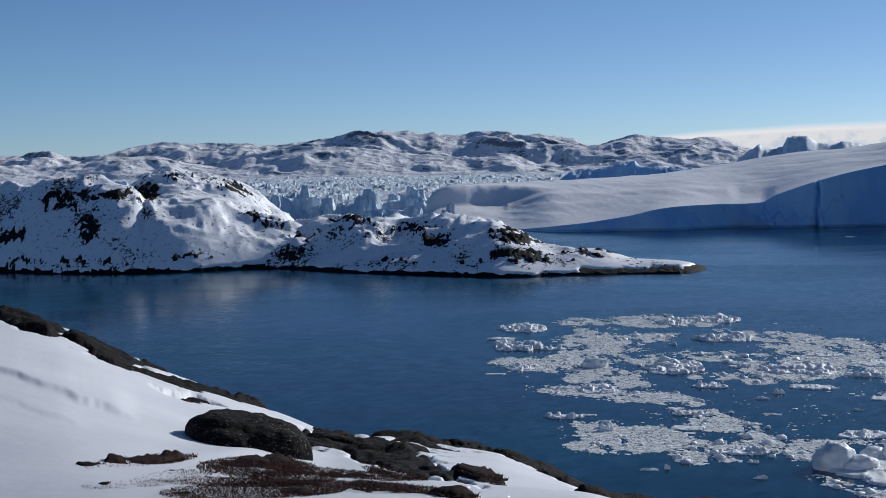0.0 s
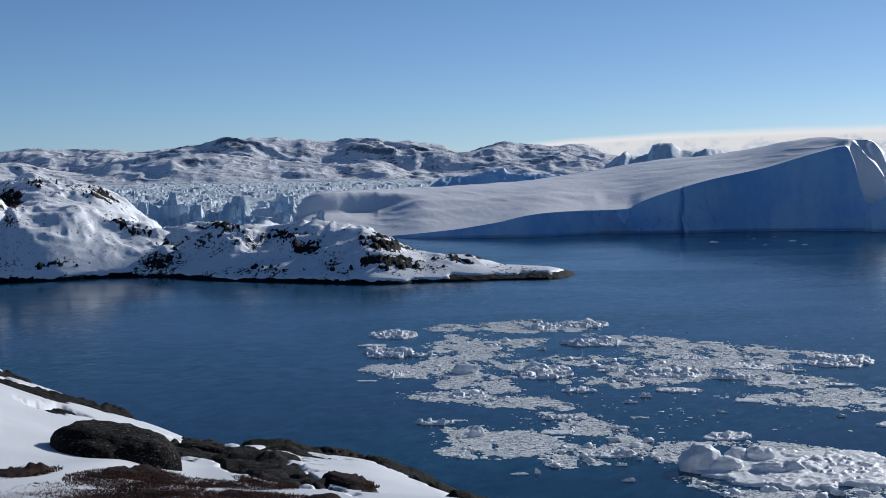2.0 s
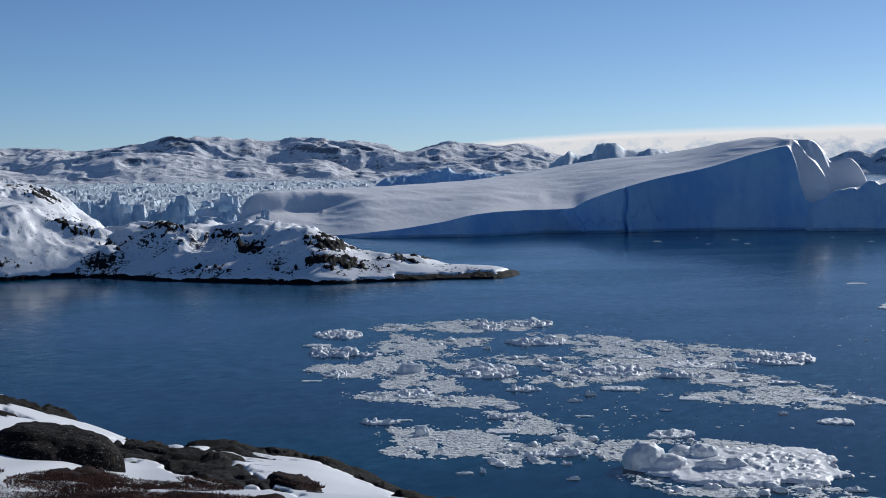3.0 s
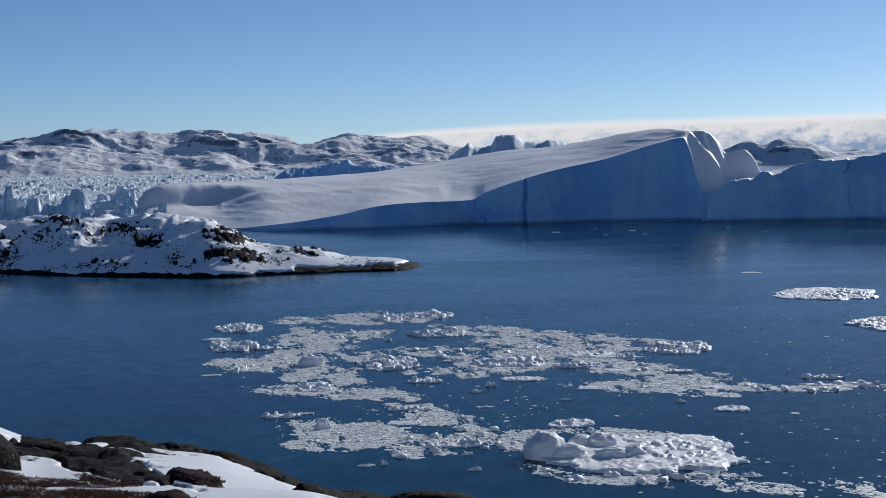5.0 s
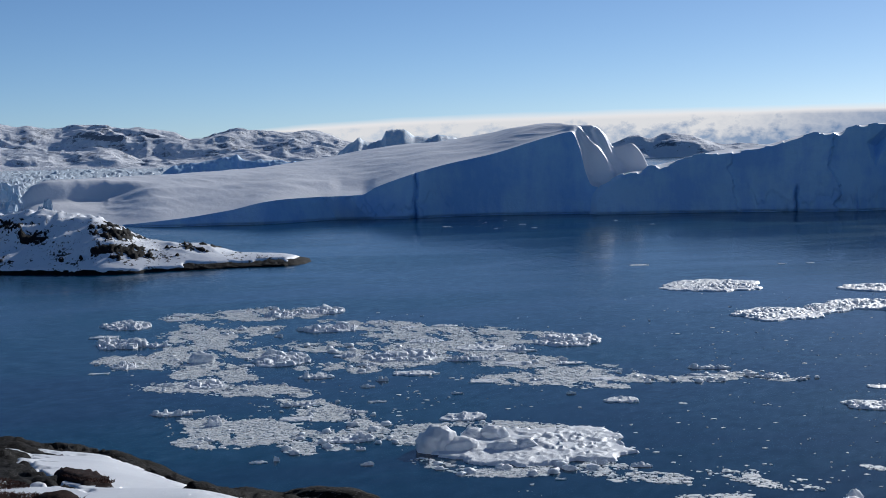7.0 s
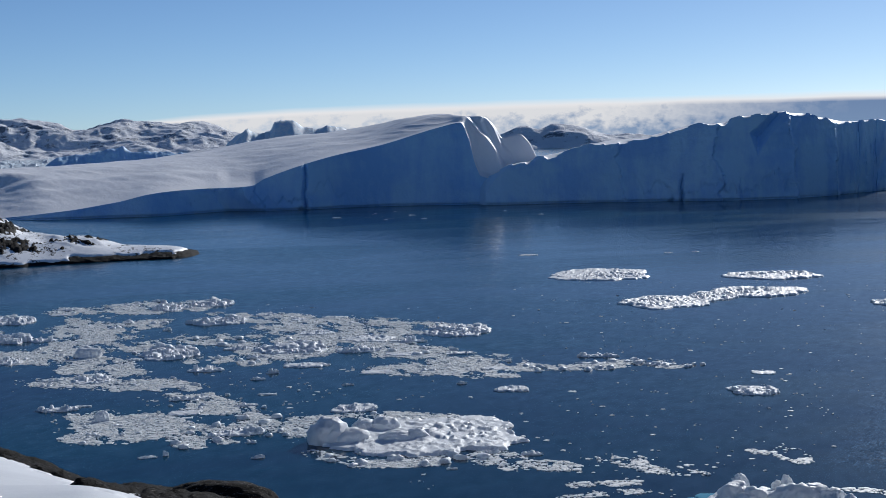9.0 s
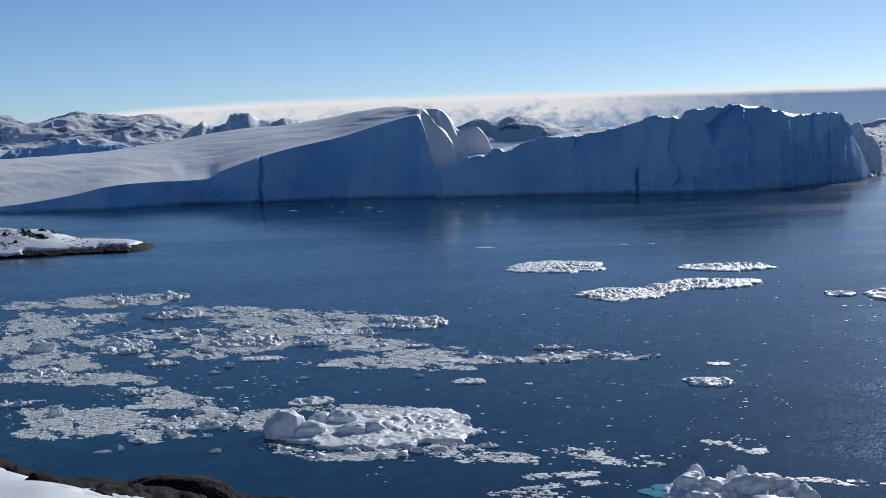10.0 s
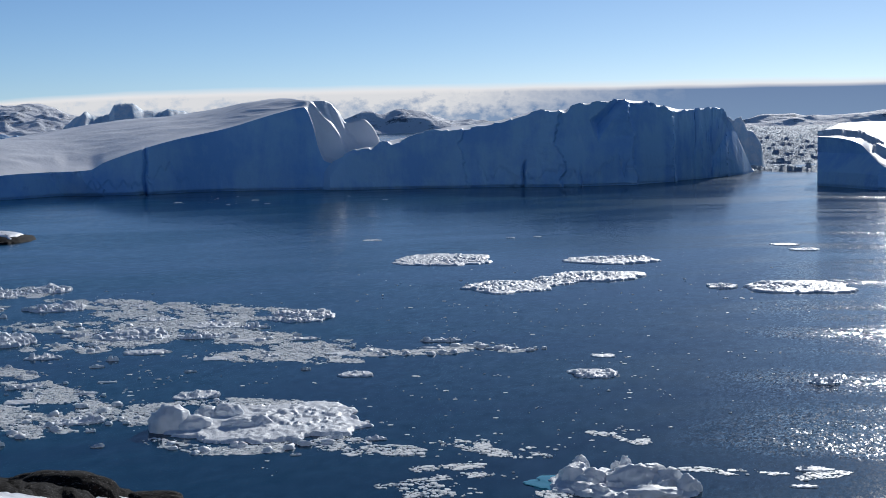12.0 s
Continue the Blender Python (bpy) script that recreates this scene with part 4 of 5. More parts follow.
def floe_mesh(length, width, lump, seed, thick=0.4, rubble=1.0, slab=1.0):
    """A raft of ice with a ragged edge; slabs and blocks lie heaped and tilted on it."""
    r = np.random.default_rng(seed)
    cell = float(np.clip(length / 85, 0.11, 0.24))
    nx, ny = int(length * 1.3 / cell), max(12, int(width * 1.3 / (cell * 1.5)))
    X, Y = np.meshgrid(np.linspace(-0.65, 0.65, nx) * length, np.linspace(-0.65, 0.65, ny) * width, indexing="ij")
    U, V = 2 * X / length, 2 * Y / width
    th = np.arctan2(V, U)
    out = 0.96 + 0.17 * fbm(np.cos(th) * 1.7 + seed * 0.37, np.sin(th) * 1.7, 5, seed, 0.6)
    q = (np.abs(U) ** 2.3 + np.abs(V) ** 2.3) ** (1 / 2.3) / out
    Z = thick * (0.75 + 0.25 * fbm(X / (0.3 * length), Y / (0.3 * width), 2, seed + 1)) + 0.05 * fbm(X / 0.7, Y / 0.7, 3, seed + 2)
    body = Z.copy()
    n = int(np.clip(length * width * 0.75 * rubble, 8, 520))
    grow = slab * np.clip(length / 9, 0.55, 1.25)
    heap = [(r.uniform(-0.6, 0.6), r.uniform(-0.5, 0.6)) for _ in range(3)]
    for k in range(n):
        ru, ra = math.sqrt(r.random()) * 0.97, r.random() * 2 * math.pi
        cu, cv = ru * math.cos(ra), ru * math.sin(ra)
        near = max(math.exp(-((cu - hu) ** 2 + (cv - hv) ** 2) / 0.12) for hu, hv in heap)
        high = lump * (0.12 + 0.25 * r.random() + 0.75 * near * r.random() ** 1.2)
        a = grow * (0.2 + 0.6 * r.random() ** 1.6) * (1 + 0.5 * near * lump)
        b, turn = a * r.uniform(0.5, 0.95), r.random() * math.pi
        px, py = X - cu * length / 2, Y - cv * width / 2
        p, s = px * math.cos(turn) + py * math.sin(turn), py * math.cos(turn) - px * math.sin(turn)
        d = np.maximum(np.maximum(np.abs(p) / a, np.abs(s) / b), (np.abs(p) / a + np.abs(s) / b) * 0.72)
        gp, gs = r.normal() * 0.2, r.normal() * 0.2
        top = high + (gp * p + gs * s) * min(1.0, 0.4 + lump) - 0.10 * (p * p + s * s) / a
        Z = np.where(d < 1.25, np.maximum(Z, body + top - 1.6 * (0.4 + high) * np.clip(d - 0.88, 0, None)), Z)
    inside = step(1.05, 0.97, q)
    Z = (Z + 0.03 * ridged(X / 0.4, Y / 0.4, 2, seed + 3)) * inside - 0.35 * (1 - inside)
    me = bpy.data.meshes.new("floe")
    keep = q < 1.12
    some = keep[:-1, :-1] | keep[1:, :-1] | keep[:-1, 1:] | keep[1:, 1:]
    i, j = np.nonzero(some)
    quads = np.stack([i * ny + j, (i + 1) * ny + j, (i + 1) * ny + j + 1, i * ny + j + 1], -1)
    used, back = np.unique(quads, return_inverse=True)
    co = np.stack([X, Y, Z], -1).reshape(-1, 3)[used]
    me.from_pydata(co.tolist(), [], back.reshape(-1, 4).tolist())
    shade_by_angle(me)
    return me


def floe(az, d, length, width, lump, seed):
    if lump == 0:
        words, me = "wide flat ice floe strewn with small ridges and rubble", floe_mesh(length, width * 1.15, 0.55, seed, 0.42, 1.2, 0.75)
    elif lump < 0.21:
        words, me = "flat white ice floe drifting on the water", floe_mesh(length, width, 0.07, seed, 0.18, 0.25)
    elif lump < 0.65:
        words, me = "snow-topped ice floe with a broken, lumpy surface", floe_mesh(length, width, lump * 0.9, seed, 0.26)
    else:
        words, me = "ragged ice floe heaped with broken blocks", floe_mesh(length, width, lump * 1.25, seed, 0.3)
    ob = part("ice_floe", me, SNOW_FLOE)
    x, y = polar(az, d)
    ob.matrix_world = pose(x, y, 0, 0, 0, -az)
    return tagged(ob, words, "ice floe", "ice floes")


# azimuth, distance, length, width, height of the heap
FLOES_WEST = [(2.97, 352.8, 11.7, 14.6, 0.9), (2.16, 332.9, 6.8, 3.7, 0.25), (2.80, 317.7, 10.9, 12.8, 1.3), (4.12, 313.9, 5.5, 4.3, 0.7), (2.86, 285.4, 5.2, 6.5, 0.9), (1.92, 277.9, 4.5, 1.6, 0.2), (4.74, 359.6, 4.2, 2.9, 0.15), (5.09, 371.4, 5.7, 5.3, 0.6), (7.09, 374.9, 6.0, 4.8, 0.5), (7.59, 378.0, 1.8, 2.3, 0.7), (8.88, 363.7, 9.2, 11.5, 1), (8.37, 381.5, 2.2, 1.1, 0.3), (8.69, 321.6, 2.1, 1.3, 0.8), (7.24, 337.9, 3.0, 2.9, 0.6), (8.83, 284.5, 11.4, 14.3, 1.2), (7.44, 279.1, 2.7, 1.9, 0.6)]
FLOES_MIDDLE = [(10.02, 261.9, 6.9, 3.0, 0.8), (5.87, 257.4, 7.1, 7.4, 0.7), (4.39, 259.5, 4.4, 1.8, 0.5), (6.09, 219.0, 2.4, 1.1, 1), (4.55, 230.5, 6.2, 3.0, 1), (5.43, 232.2, 3.1, 1.1, 0.2), (10.36, 368.7, 11.2, 11.1, 1), (10.60, 332.2, 13.9, 11.2, 1), (12.48, 341.6, 4.7, 4.6, 0.5), (13.70, 330.1, 4.1, 3.2, 0.5), (15.10, 332.2, 5.3, 3.4, 0.3), (13.37, 284.4, 14.1, 14.3, 1), (11.34, 287.2, 5.5, 3.2, 0.7), (12.03, 274.5, 4.0, 1.4, 0.7), (13.84, 262.7, 8.0, 4.6, 0.3), (14.30, 306.3, 6.9, 6.1, 0.6)]
FLOES_EAST = [(16.39, 294.5, 8.9, 10.0, 0.3), (17.86, 289.4, 6.8, 2.5, 0.7), (16.03, 279.2, 8.5, 5.2, 0.8), (19.85, 303.4, 13.5, 16.8, 0.9), (19.80, 272.1, 5.2, 3.1, 0.6), (17.77, 272.4, 7.4, 4.2, 0.2), (16.56, 252.4, 5.7, 3.8, 0.12), (18.63, 252.5, 3.0, 1.2, 0.6), (21.17, 253.3, 5.2, 3.1, 0.15), (12.63, 255.6, 2.1, 0.7, 0.8), (12.40, 234.2, 3.3, 1.1, 0.2), (15.49, 240.2, 1.9, 0.7, 0.3), (19.91, 238.3, 1.5, 0.5, 0.5), (12.08, 249.3, 2.4, 0.8, 0.4), (9.26, 221.5, 5.5, 3.7, 0.1), (9.62, 233.5, 4.6, 1.6, 0.7)]
FLOES_NEAR = [(8.90, 233.0, 1.9, 0.7, 0.5), (11.29, 204.0, 6.8, 3.6, 0.8), (7.80, 191.3, 2.7, 1.2, 0.1), (8.46, 191.9, 0.9, 0.3, 0.6), (11.58, 225.1, 3.6, 1.3, 0.4), (11.70, 196.9, 1.4, 0.5, 0.3), (11.93, 187.3, 1.8, 0.6, 0.3), (15.77, 218.8, 7.1, 6.0, 0.6), (21.84, 232.1, 5.7, 4.5, 0.5), (20.96, 185.4, 2.3, 0.8, 0.6), (22.59, 184.2, 3.0, 1.0, 0.5), (19.44, 176.9, 1.4, 0.5, 0.2), (25.15, 265.9, 7.2, 2.5, 0.8), (27.55, 256.2, 5.3, 2.5, 0.6), (24.92, 257.2, 5.7, 2.0, 0.3), (26.58, 259.8, 4.4, 2.1, 0.3)]
FLOES_FAR = [(25.29, 418.1, 25.5, 29.1, 0), (29.55, 362, 12.0, 15.0, 0), (27.90, 349.8, 24.2, 22.4, 0), (31.16, 371.2, 25.8, 18.5, 0), (31.74, 412.1, 24.3, 17.4, 0), (38.80, 349.2, 24.4, 20.3, 0), (35.94, 348.9, 7.4, 6.8, 0), (38.25, 462.7, 8.4, 7.3, 0.2), (38.93, 446.2, 8.9, 7.7, 0.3), (27.88, 491.9, 2.9, 1.8, 0.1), (28.92, 495.3, 2.9, 1.8, 0.1), (22.55, 490.8, 6.5, 4.6, 0.15), (31.42, 247.8, 4.2, 3.4, 0.05), (31.11, 230.1, 8.3, 7.8, 0.6), (39.73, 224.5, 4.8, 2.1, 0.8), (39.33, 169.5, 4.3, 2.1, 0.4), (39.00, 161.6, 3.1, 1.1, 0.05)]
FLOES_CLIFF = [(15.24, 748, 4.1, 3.3, 0.4), (16.73, 780, 1.4, 1.1, 0.3), (17.12, 720, 1.9, 1.5, 0.3), (18.14, 755, 3.6, 2.9, 0.3), (18.59, 721, 2.9, 2.3, 0.4), (21.72, 776, 1.7, 1.4, 0.3), (23.08, 737, 2.7, 2.2, 0.3), (17.49, 798, 1.5, 1.2, 0.2)]
for k, row in enumerate(FLOES_WEST + FLOES_MIDDLE + FLOES_EAST + FLOES_NEAR + FLOES_FAR + FLOES_CLIFF):
    floe(*row, 500 + 11 * k)


def ice_block(name, parent, x, y, sx, sy, sz, seed, material, label="", fine=4, rough=1.0):
    """A rounded, melted block of ice."""
    bm = bmesh.new()
    bmesh.ops.create_icosphere(bm, subdivisions=fine, radius=1.0)
    co = np.array([v.co for v in bm.verts])
    k = 1 + 0.17 * rough * fbm(co[:, 0] * 1.6 + seed, co[:, 1] * 1.6 + co[:, 2] * 1.3, 4, seed) + 0.09 * ridged(co[:, 0] * 3.0 + co[:, 2], co[:, 1] * 3.0 + co[:, 2] * 2, 3, seed + 2)
    for v, s in zip(bm.verts, k):
        c = v.co * s
        v.co = (c.x * sx / 2 + x, c.y * sy / 2 + y, (max(c.z, 0.0) ** 0.7 if c.z > 0 else c.z * 0.3) * sz)
    me = bpy.data.meshes.new(name)
    bm.to_mesh(me)
    bm.free()
    me.polygons.foreach_set("use_smooth", np.ones(len(me.polygons), bool))
    return part(name, me, material, parent, label)


def melt_lump(az, d, wide, high, seed):
    ob = ice_block("ice_lump", None, 0, 0, wide, wide * 0.9, high, seed, SNOW_FLOE)
    x, y = polar(az, d)
    ob.matrix_world = pose(x, y, 0, 0, 0, -az)
    return tagged(ob, "rounded white lump of melted ice", "ice lump", "ice lumps")


melt_lump(5.7, 287, 4.8, 2.0, 801)
melt_lump(6.15, 221.5, 2.0, 1.0, 807)

# the great floe
big = new("great_floe")
x, y = polar(18.3, 197)
big.matrix_world = pose(x, y, 0, 0, 0, -18.3)
tagged(big, "large heaped ice floe with a rounded block at one end", "ice floe", "ice floes")
part("raft", floe_mesh(25.5, 25, 0.42, 821, 0.5, 1.1, 0.85), SNOW_FLOE, big)
for k, (bx, by, sx, sy, sz) in enumerate([(-12.4, -1.6, 5.0, 5.6, 2.9), (-9.4, -2.4, 4.6, 4.2, 1.7), (-7.6, 5.0, 4.2, 4.0, 1.5), (-5.0, 4.6, 3.6, 3.2, 1.7), (-3.4, -3.0, 4.4, 2.6, 1.5), (-0.8, -2.2, 3.6, 2.4, 1.4)]):
    ice_block("ice_block", big, bx, by, sx, sy, sz, 830 + 5 * k, SNOW_FLOE)

# the bergy bit near the bank
bit = new("bergy_bit")
x, y = polar(32.1, 160)
bit.matrix_world = pose(x, y, 0, 0, 0, -32.1)
tagged(bit, "knobbly white bergy bit with a turquoise foot under water", "bergy bit")
part("raft", floe_mesh(15.5, 13, 0.5, 851, 0.35, 0.9, 1.2), SNOW_FLOE, bit)
BIT_BLOCKS = [(-4.9, 1.6, 3.4, 3.2, 1.9), (-4.7, 4.6, 2.0, 2.0, 2.0), (-3.4, 0.2, 3.0, 3.0, 1.6), (1.4, 0.8, 5.6, 4.0, 2.1), (3.4, 1.2, 3.4, 3.0, 1.9), (-0.6, 5.4, 1.2, 1.2, 1.4), (0.5, 5.2, 1.5, 1.4, 1.8),
              (5.2, -0.4, 2.6, 2.6, 1.9), (7.0, -2.2, 2.6, 2.4, 1.6), (-4.0, -2.6, 2.6, 2.0, 0.9), (-2.4, -3.4, 2.2, 1.8, 0.9), (3.2, -4.2, 6.4, 3.4, 0.9), (4.4, -2.2, 1.7, 1.5, 1.3), (3.0, -2.4, 1.0, 1.0, 1.0)]
for k, (bx, by, sx, sy, sz) in enumerate(BIT_BLOCKS):
    ice_block("ice_block", bit, bx, by, sx, sy, sz, 860 + 7 * k, SNOW_FLOE, rough=1.5)

foot = Nodes("drowned_ice", 0.12)
foot.colour((0.07, 0.30, 0.36))
ice_block("submerged_foot", bit, -7.0, 0.6, 6.4, 7.0, 0.10, 960, foot.mat, "turquoise ice just under water")
ice_block("submerged_foot", bit, -1.8, 5.2, 5.0, 4.0, 0.16, 967, foot.mat, "turquoise ice just under water")

# ---- brash ice ----
# azimuth, depression, half-widths, slant, closeness
BRASH_WEST = [(6.05, 7.02, 1.55, 0.51, 0.03, 1), (5.28, 7.68, 1.83, 0.42, -0.04, 1), (3.36, 7.79, 1.60, 0.25, -0.04, 0.8), (7.67, 6.86, 1.08, 0.21, -0.07, 0.5), (8.02, 6.22, 2.06, 0.21, -0.00, 0.9), (5.22, 6.22, 0.96, 0.13, 0.03, 0.7), (6.23, 8.40, 1.34, 0.36, 0.04, 0.85), (5.67, 8.93, 2.15, 0.21, 0.08, 1), (8.48, 9.12, 1.34, 0.27, 0.13, 0.9), (11.44, 8.36, 1.75, 0.17, 0.02, 0.5), (10.81, 7.55, 1.74, 0.25, 0.04, 0.5), (7.98, 7.73, 1.30, 0.30, 0.03, 0.6)]
BRASH_EAST = [(12.79, 6.82, 2.39, 0.19, 0.07, 0.9), (14.30, 7.41, 2.18, 0.42, 0.05, 1), (16.81, 7.27, 2.93, 0.27, 0.05, 1), (15.38, 7.81, 2.61, 0.34, 0.01, 0.9), (17.88, 8.25, 1.84, 0.30, 0.06, 0.75), (12.98, 8.07, 1.96, 0.34, 0.02, 0.8), (18.19, 9.00, 3.14, 0.19, 0.06, 1), (19.82, 8.75, 2.05, 0.30, -0.02, 0.95), (22.38, 8.94, 1.81, 0.17, 0.04, 0.7), (24.81, 8.94, 1.78, 0.15, -0.01, 0.6), (26.58, 8.87, 1.45, 0.17, -0.02, 0.6), (28.42, 8.94, 0.81, 0.06, -0.07, 0.6)]
BRASH_NEAR = [(7.03, 10.65, 2.27, 0.51, 0.07, 1), (6.16, 10.91, 1.34, 0.27, -0.01, 1), (9.64, 10.91, 1.85, 0.42, 0.13, 1), (10.06, 11.37, 1.36, 0.21, -0.02, 0.95), (12.05, 10.84, 1.64, 0.34, 0.02, 0.9), (13.36, 11.00, 1.10, 0.46, 0.02, 0.85), (9.66, 9.99, 1.09, 0.21, -0.07, 0.7), (10.75, 10.06, 1.74, 0.46, 0.22, 0.22), (14.87, 12.17, 1.42, 0.21, 0.23, 0.9), (17.16, 12.47, 1.75, 0.17, 0.03, 0.85), (19.01, 12.38, 1.85, 0.17, -0.05, 0.8), (17.73, 10.75, 2.17, 0.17, 0.05, 0.6)]
BRASH_DRIFT = [(23.09, 12.69, 1.65, 0.21, 0.02, 0.7), (26.07, 12.53, 1.32, 0.27, -0.01, 0.8), (27.49, 12.82, 1.65, 0.17, 0.06, 0.55), (25.50, 13.37, 1.32, 0.15, -0.03, 0.6), (25.94, 13.69, 0.99, 0.13, -0.04, 0.55), (24.83, 14.16, 1.99, 0.30, 0.02, 0.2), (32.42, 12.15, 0.69, 0.25, 0.23, 0.65), (31.22, 12.12, 0.39, 0.08, 0.09, 0.5), (35.43, 13.40, 1.60, 0.08, 0.01, 0.55), (37.24, 13.47, 1.27, 0.11, -0.01, 0.6), (39.54, 13.47, 0.93, 0.13, -0.14, 0.6), (29.57, 14.41, 0.99, 0.15, -0.00, 0.8), (21.12, 12.36, 1.31, 0.30, 0.03, 0.5)]


def cover(row, x, y):
    """0 in the middle of a patch of brash, 1 at its edge."""
    a, e, ra, re, slant, k = row
    az, dep = np.degrees(np.arctan2(x, y)), np.degrees(np.arctan2(EYE, np.hypot(x, y)))
    return np.hypot((az - a) / ra, (dep - e - slant * (az - a)) / re)


def slush(rows, seed, label):
    """The fine ice mush that fills the gaps between crowded bits: a thin, torn sheet."""
    az = np.arange(min(r[0] - r[2] for r in rows) - 0.2, max(r[0] + r[2] for r in rows) + 0.2, 0.035)
    dep = np.arange(min(r[1] - r[3] for r in rows) - 0.3, max(r[1] + r[3] for r in rows) + 0.3, 0.022)
    A, E = np.meshgrid(az, dep, indexing="ij")
    X, Y = polar(A, EYE / np.tan(np.radians(E)))
    ragged, hole = 0.34 * fbm(X / 4.5, Y / 9, 4, seed, 0.6), fbm(X / 3.2, Y / 7.5, 3, seed + 5, 0.6)
    solid = np.full(X.shape, -9.0)
    for row in rows:
        solid = np.maximum(solid, np.minimum(0.92 - cover(row, X, Y) - ragged, 0.9 * row[5] - 0.52 + 0.8 * hole))
    solid = solid + 0.10 * fbm(X / 0.5, Y / 1.6, 3, seed + 9)
    Z = 0.018 + 0.012 * fbm(X / 0.4, Y / 0.8, 2, seed + 7)
    keep = (solid[:-1, :-1] + solid[1:, :-1] + solid[:-1, 1:] + solid[1:, 1:]) > 0
    i, j = np.nonzero(keep)
    m = A.shape[1]
    quads = np.stack([i * m + j, i * m + j + 1, (i + 1) * m + j + 1, (i + 1) * m + j], -1)
    used, back = np.unique(quads, return_inverse=True)
    me = bpy.data.meshes.new("slush_ice")
    me.from_pydata(np.stack([X, Y, Z], -1).reshape(-1, 3)[used].tolist(), [], back.reshape(-1, 4).tolist())
    tagged(part("slush_ice", me, ICE_MUSH), label, "slush ice", kind="stuff")


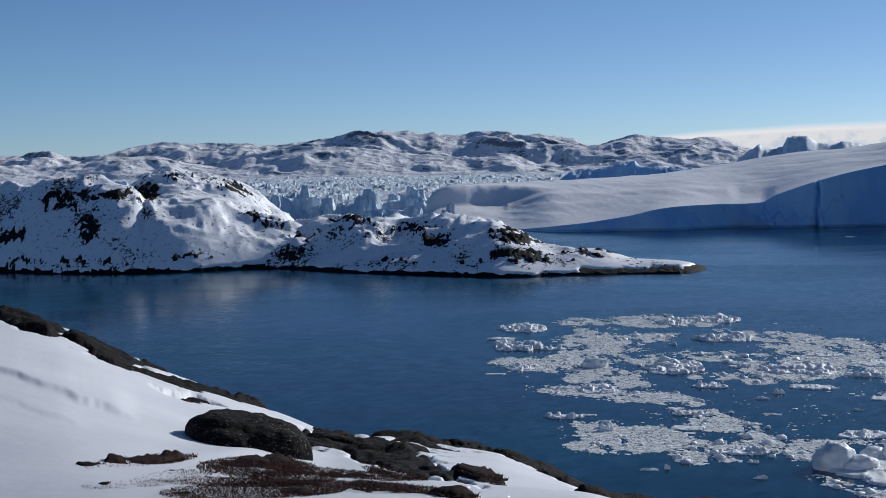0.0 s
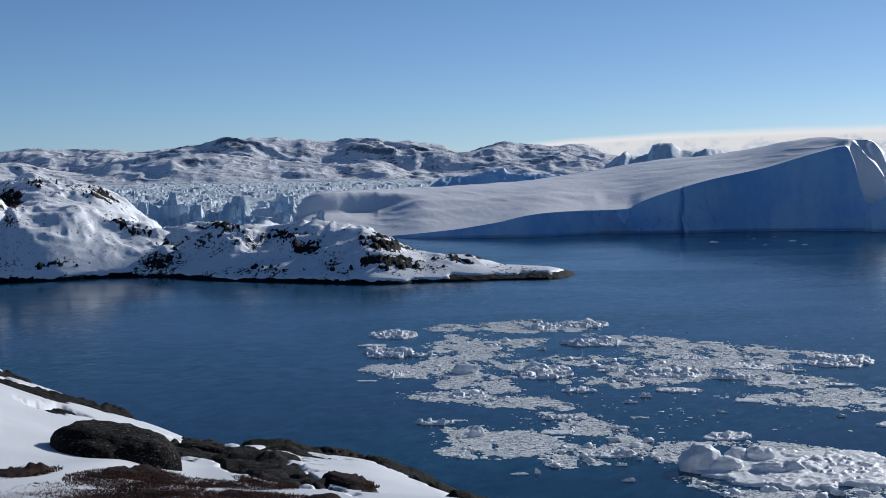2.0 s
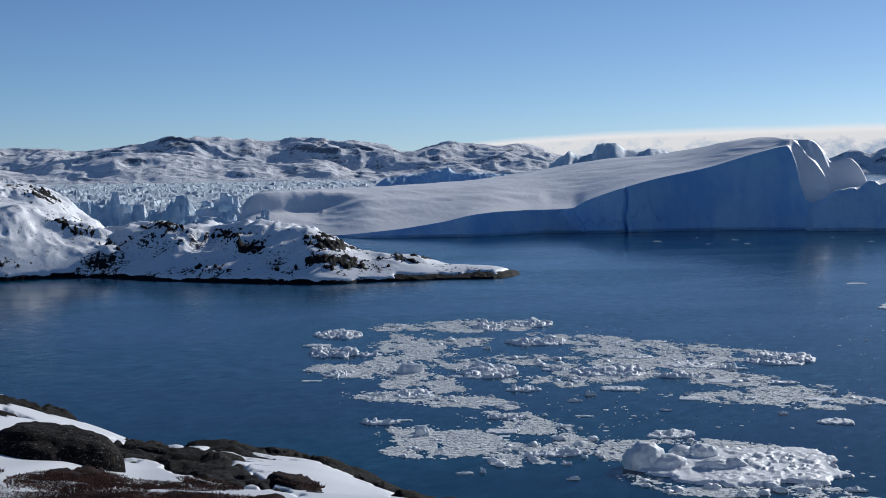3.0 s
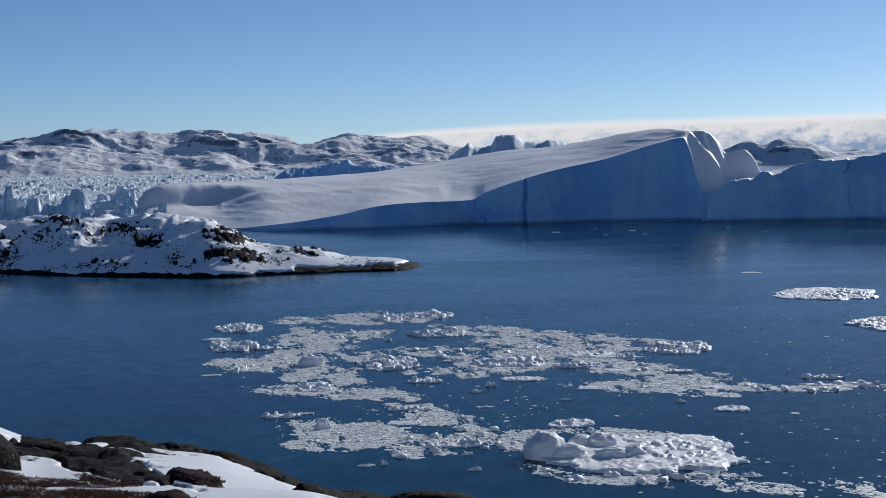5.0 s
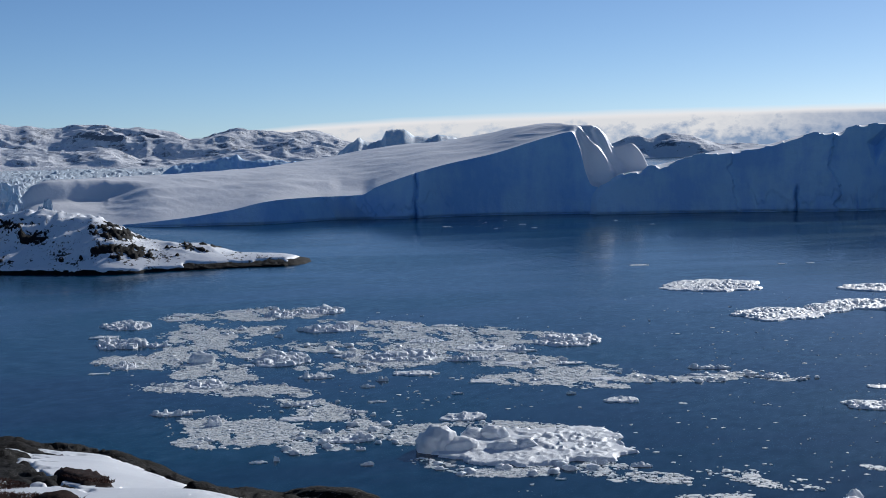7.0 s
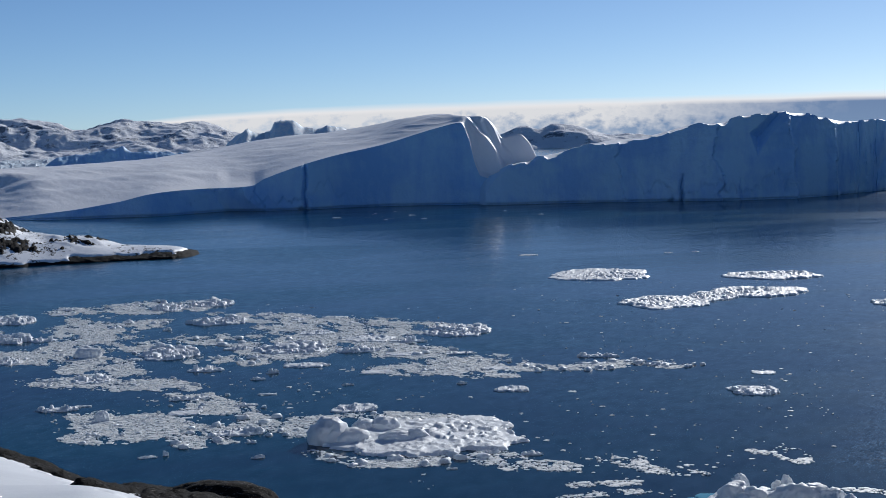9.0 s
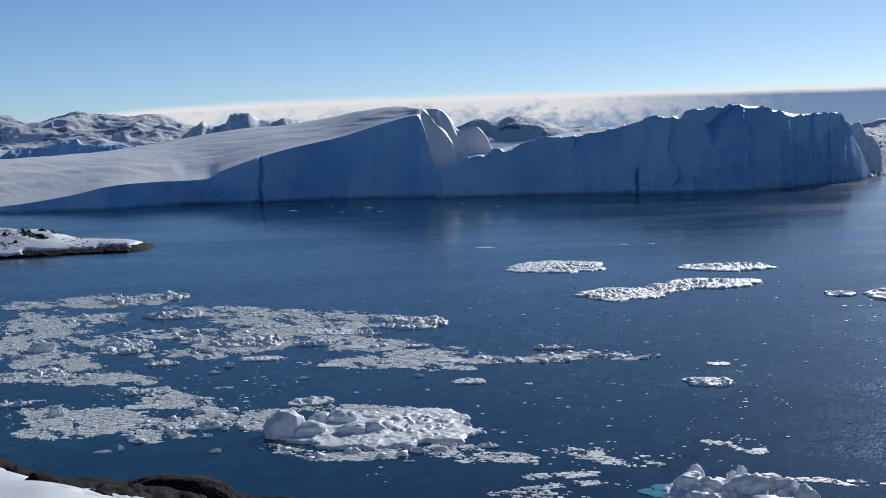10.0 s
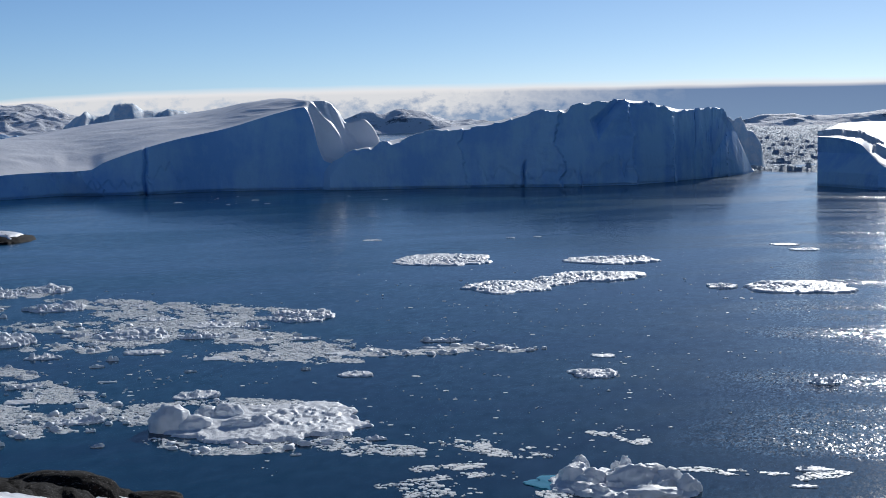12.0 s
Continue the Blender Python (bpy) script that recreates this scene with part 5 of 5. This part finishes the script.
def brash(name, rows, seed, label, fine=1.0):
    """Broken ice afloat, crowded into patches with ragged edges: angular bits and flat plates."""
    r = np.random.default_rng(seed)
    spots = []

    for row in rows:
        a, e, ra, re, slant, k = row
        d = EYE / math.tan(radians(e))
        area = math.pi * radians(ra) * d * 1.3 * radians(re) * d * 1.3 / math.sin(radians(e))
        n = int(area * (1.2 + 8.0 * k) * fine)
        rad, th = np.sqrt(r.random(n)) * 1.3, r.random(n) * 2 * math.pi
        az = a + ra * rad * np.cos(th)
        dd = EYE / np.tan(np.radians(e + slant * (az - a) + re * rad * np.sin(th)))
        x, y = polar(az, dd)
        ragged = 0.34 * fbm(x / 4.5, y / 9, 4, seed, 0.6)
        q = cover(row, x, y) + ragged
        crowd = sum((cover(other, x, y) + ragged < 1.0).astype(float) for other in rows)
        hole = fbm(x / 3.2, y / 7.5, 3, seed + 5, 0.6)
        chance = np.where(q < 1, 1.0, 0.10 * np.exp(-(q - 1) * 6)) * np.clip(0.14 + 0.85 * k + 1.15 * hole, 0.03, 1) / np.maximum(crowd, 1)
        keep = r.random(n) < chance
        spots.append(np.stack([x, y], -1)[keep])
    spots = np.concatenate(spots)
    n = len(spots)
    size = np.minimum(np.exp(r.normal(-1.88, 0.5, n)), 0.5)
    flat = r.random(n) < 0.7
    turn = r.random(n) * 2 * math.pi
    ang = turn[:, None] + np.arange(5)[None] * 2 * math.pi / 5 + r.uniform(-0.4, 0.4, (n, 5))
    rad = size[:, None] * r.uniform(0.6, 1.15, (n, 5)) * np.where(flat, 1.6, 0.9)[:, None]
    high = np.where(flat, 0.04 + 0.06 * r.random(n), size * r.uniform(0.2, 0.5, n))
    base = np.stack([spots[:, :1] + rad * np.cos(ang), spots[:, 1:] + rad * np.sin(ang), np.full((n, 5), -0.05)], -1)
    tops = np.stack([spots[:, :1] + 0.85 * rad * np.cos(ang), spots[:, 1:] + 0.85 * rad * np.sin(ang), high[:, None] * r.uniform(0.75, 1.0, (n, 5))], -1)
    peak = np.stack([spots[:, 0] + 0.2 * size * r.normal(size=n), spots[:, 1] + 0.2 * size * r.normal(size=n), high * np.where(flat, 1.0, 1.25)], -1)[:, None]
    co = np.concatenate([base, tops, peak], 1).reshape(-1, 3)
    i = np.arange(5)
    j = (i + 1) % 5
    side = np.stack([i, j, j + 5, i + 5], -1)
    cap = np.stack([i + 5, j + 5, np.full(5, 10)], -1)
    off = (np.arange(n) * 11)[:, None, None]
    faces = (side[None] + off).reshape(-1, 4).tolist() + (cap[None] + off).reshape(-1, 3).tolist()
    me = bpy.data.meshes.new(name)
    me.from_pydata(co.tolist(), [], faces)
    tagged(part(name, me, ICE_BRASH), label, "brash ice", kind="stuff")


slush(BRASH_WEST, 901, "grey ice mush between the floes")
slush(BRASH_EAST, 903, "grey ice mush round the floes")
slush(BRASH_NEAR, 907, "grey ice mush near the bank")
brash("brash_ice", BRASH_WEST, 901, "field of small broken ice bits afloat between floes")
brash("brash_ice", BRASH_EAST, 903, "broad band of crowded ice bits round the floes")
brash("brash_streak", BRASH_NEAR, 907, "streaks of fine broken ice drifting near the bank")
brash("loose_ice", BRASH_DRIFT, 911, "thin trails of loose ice bits on open water", 2.4)
brash("scattered_ice", [(11.5, 9.4, 4.0, 0.8, 0.0, 0.12), (13, 8.0, 9.0, 1.6, 0.0, 0.0), (24, 11.5, 9.0, 2.0, 0.0, 0.0), (31, 7.0, 9.0, 1.5, 0.0, -0.06), (16.5, 3.0, 1.6, 0.14, 0.0, -0.05), (33, 9.5, 6.0, 2.0, 0.0, 0.0)], 917, "single bits of ice scattered over open water", 0.10)

# ---- growlers: loose blocks among the brash ----
pick = random.Random(21)
growlers = []
for k in range(6):
    wide = (0.7, 0.9, 1.1, 1.4, 1.8, 1.0)[k]
    g = ice_block("growler", None, 0, 0, wide, wide * 0.8, wide * (0.3, 0.4, 0.3, 0.36, 0.3, 0.42)[k], 980 + 9 * k, SNOW_FLOE, fine=2, rough=2.6)
    growlers.append(tagged(g, "small rounded growler of white ice among brash", "growler", "growlers"))
FIELDS = BRASH_WEST + BRASH_EAST + BRASH_NEAR
for k in range(170):
    az, dep, ra, re, slant, _ = FIELDS[k % len(FIELDS)]
    q, th = 1.05 * math.sqrt(pick.random()), pick.random() * 2 * math.pi
    ga = ra * q * math.cos(th)
    gx, gy = polar(az + ga, EYE / math.tan(radians(dep + slant * ga + re * q * math.sin(th))))
    m = pose(gx, gy, 0, 0, 0, pick.uniform(0, 360))
    if k < 6:
        growlers[k].matrix_world = m
    else:
        copy_thing(growlers[k % 6], m)
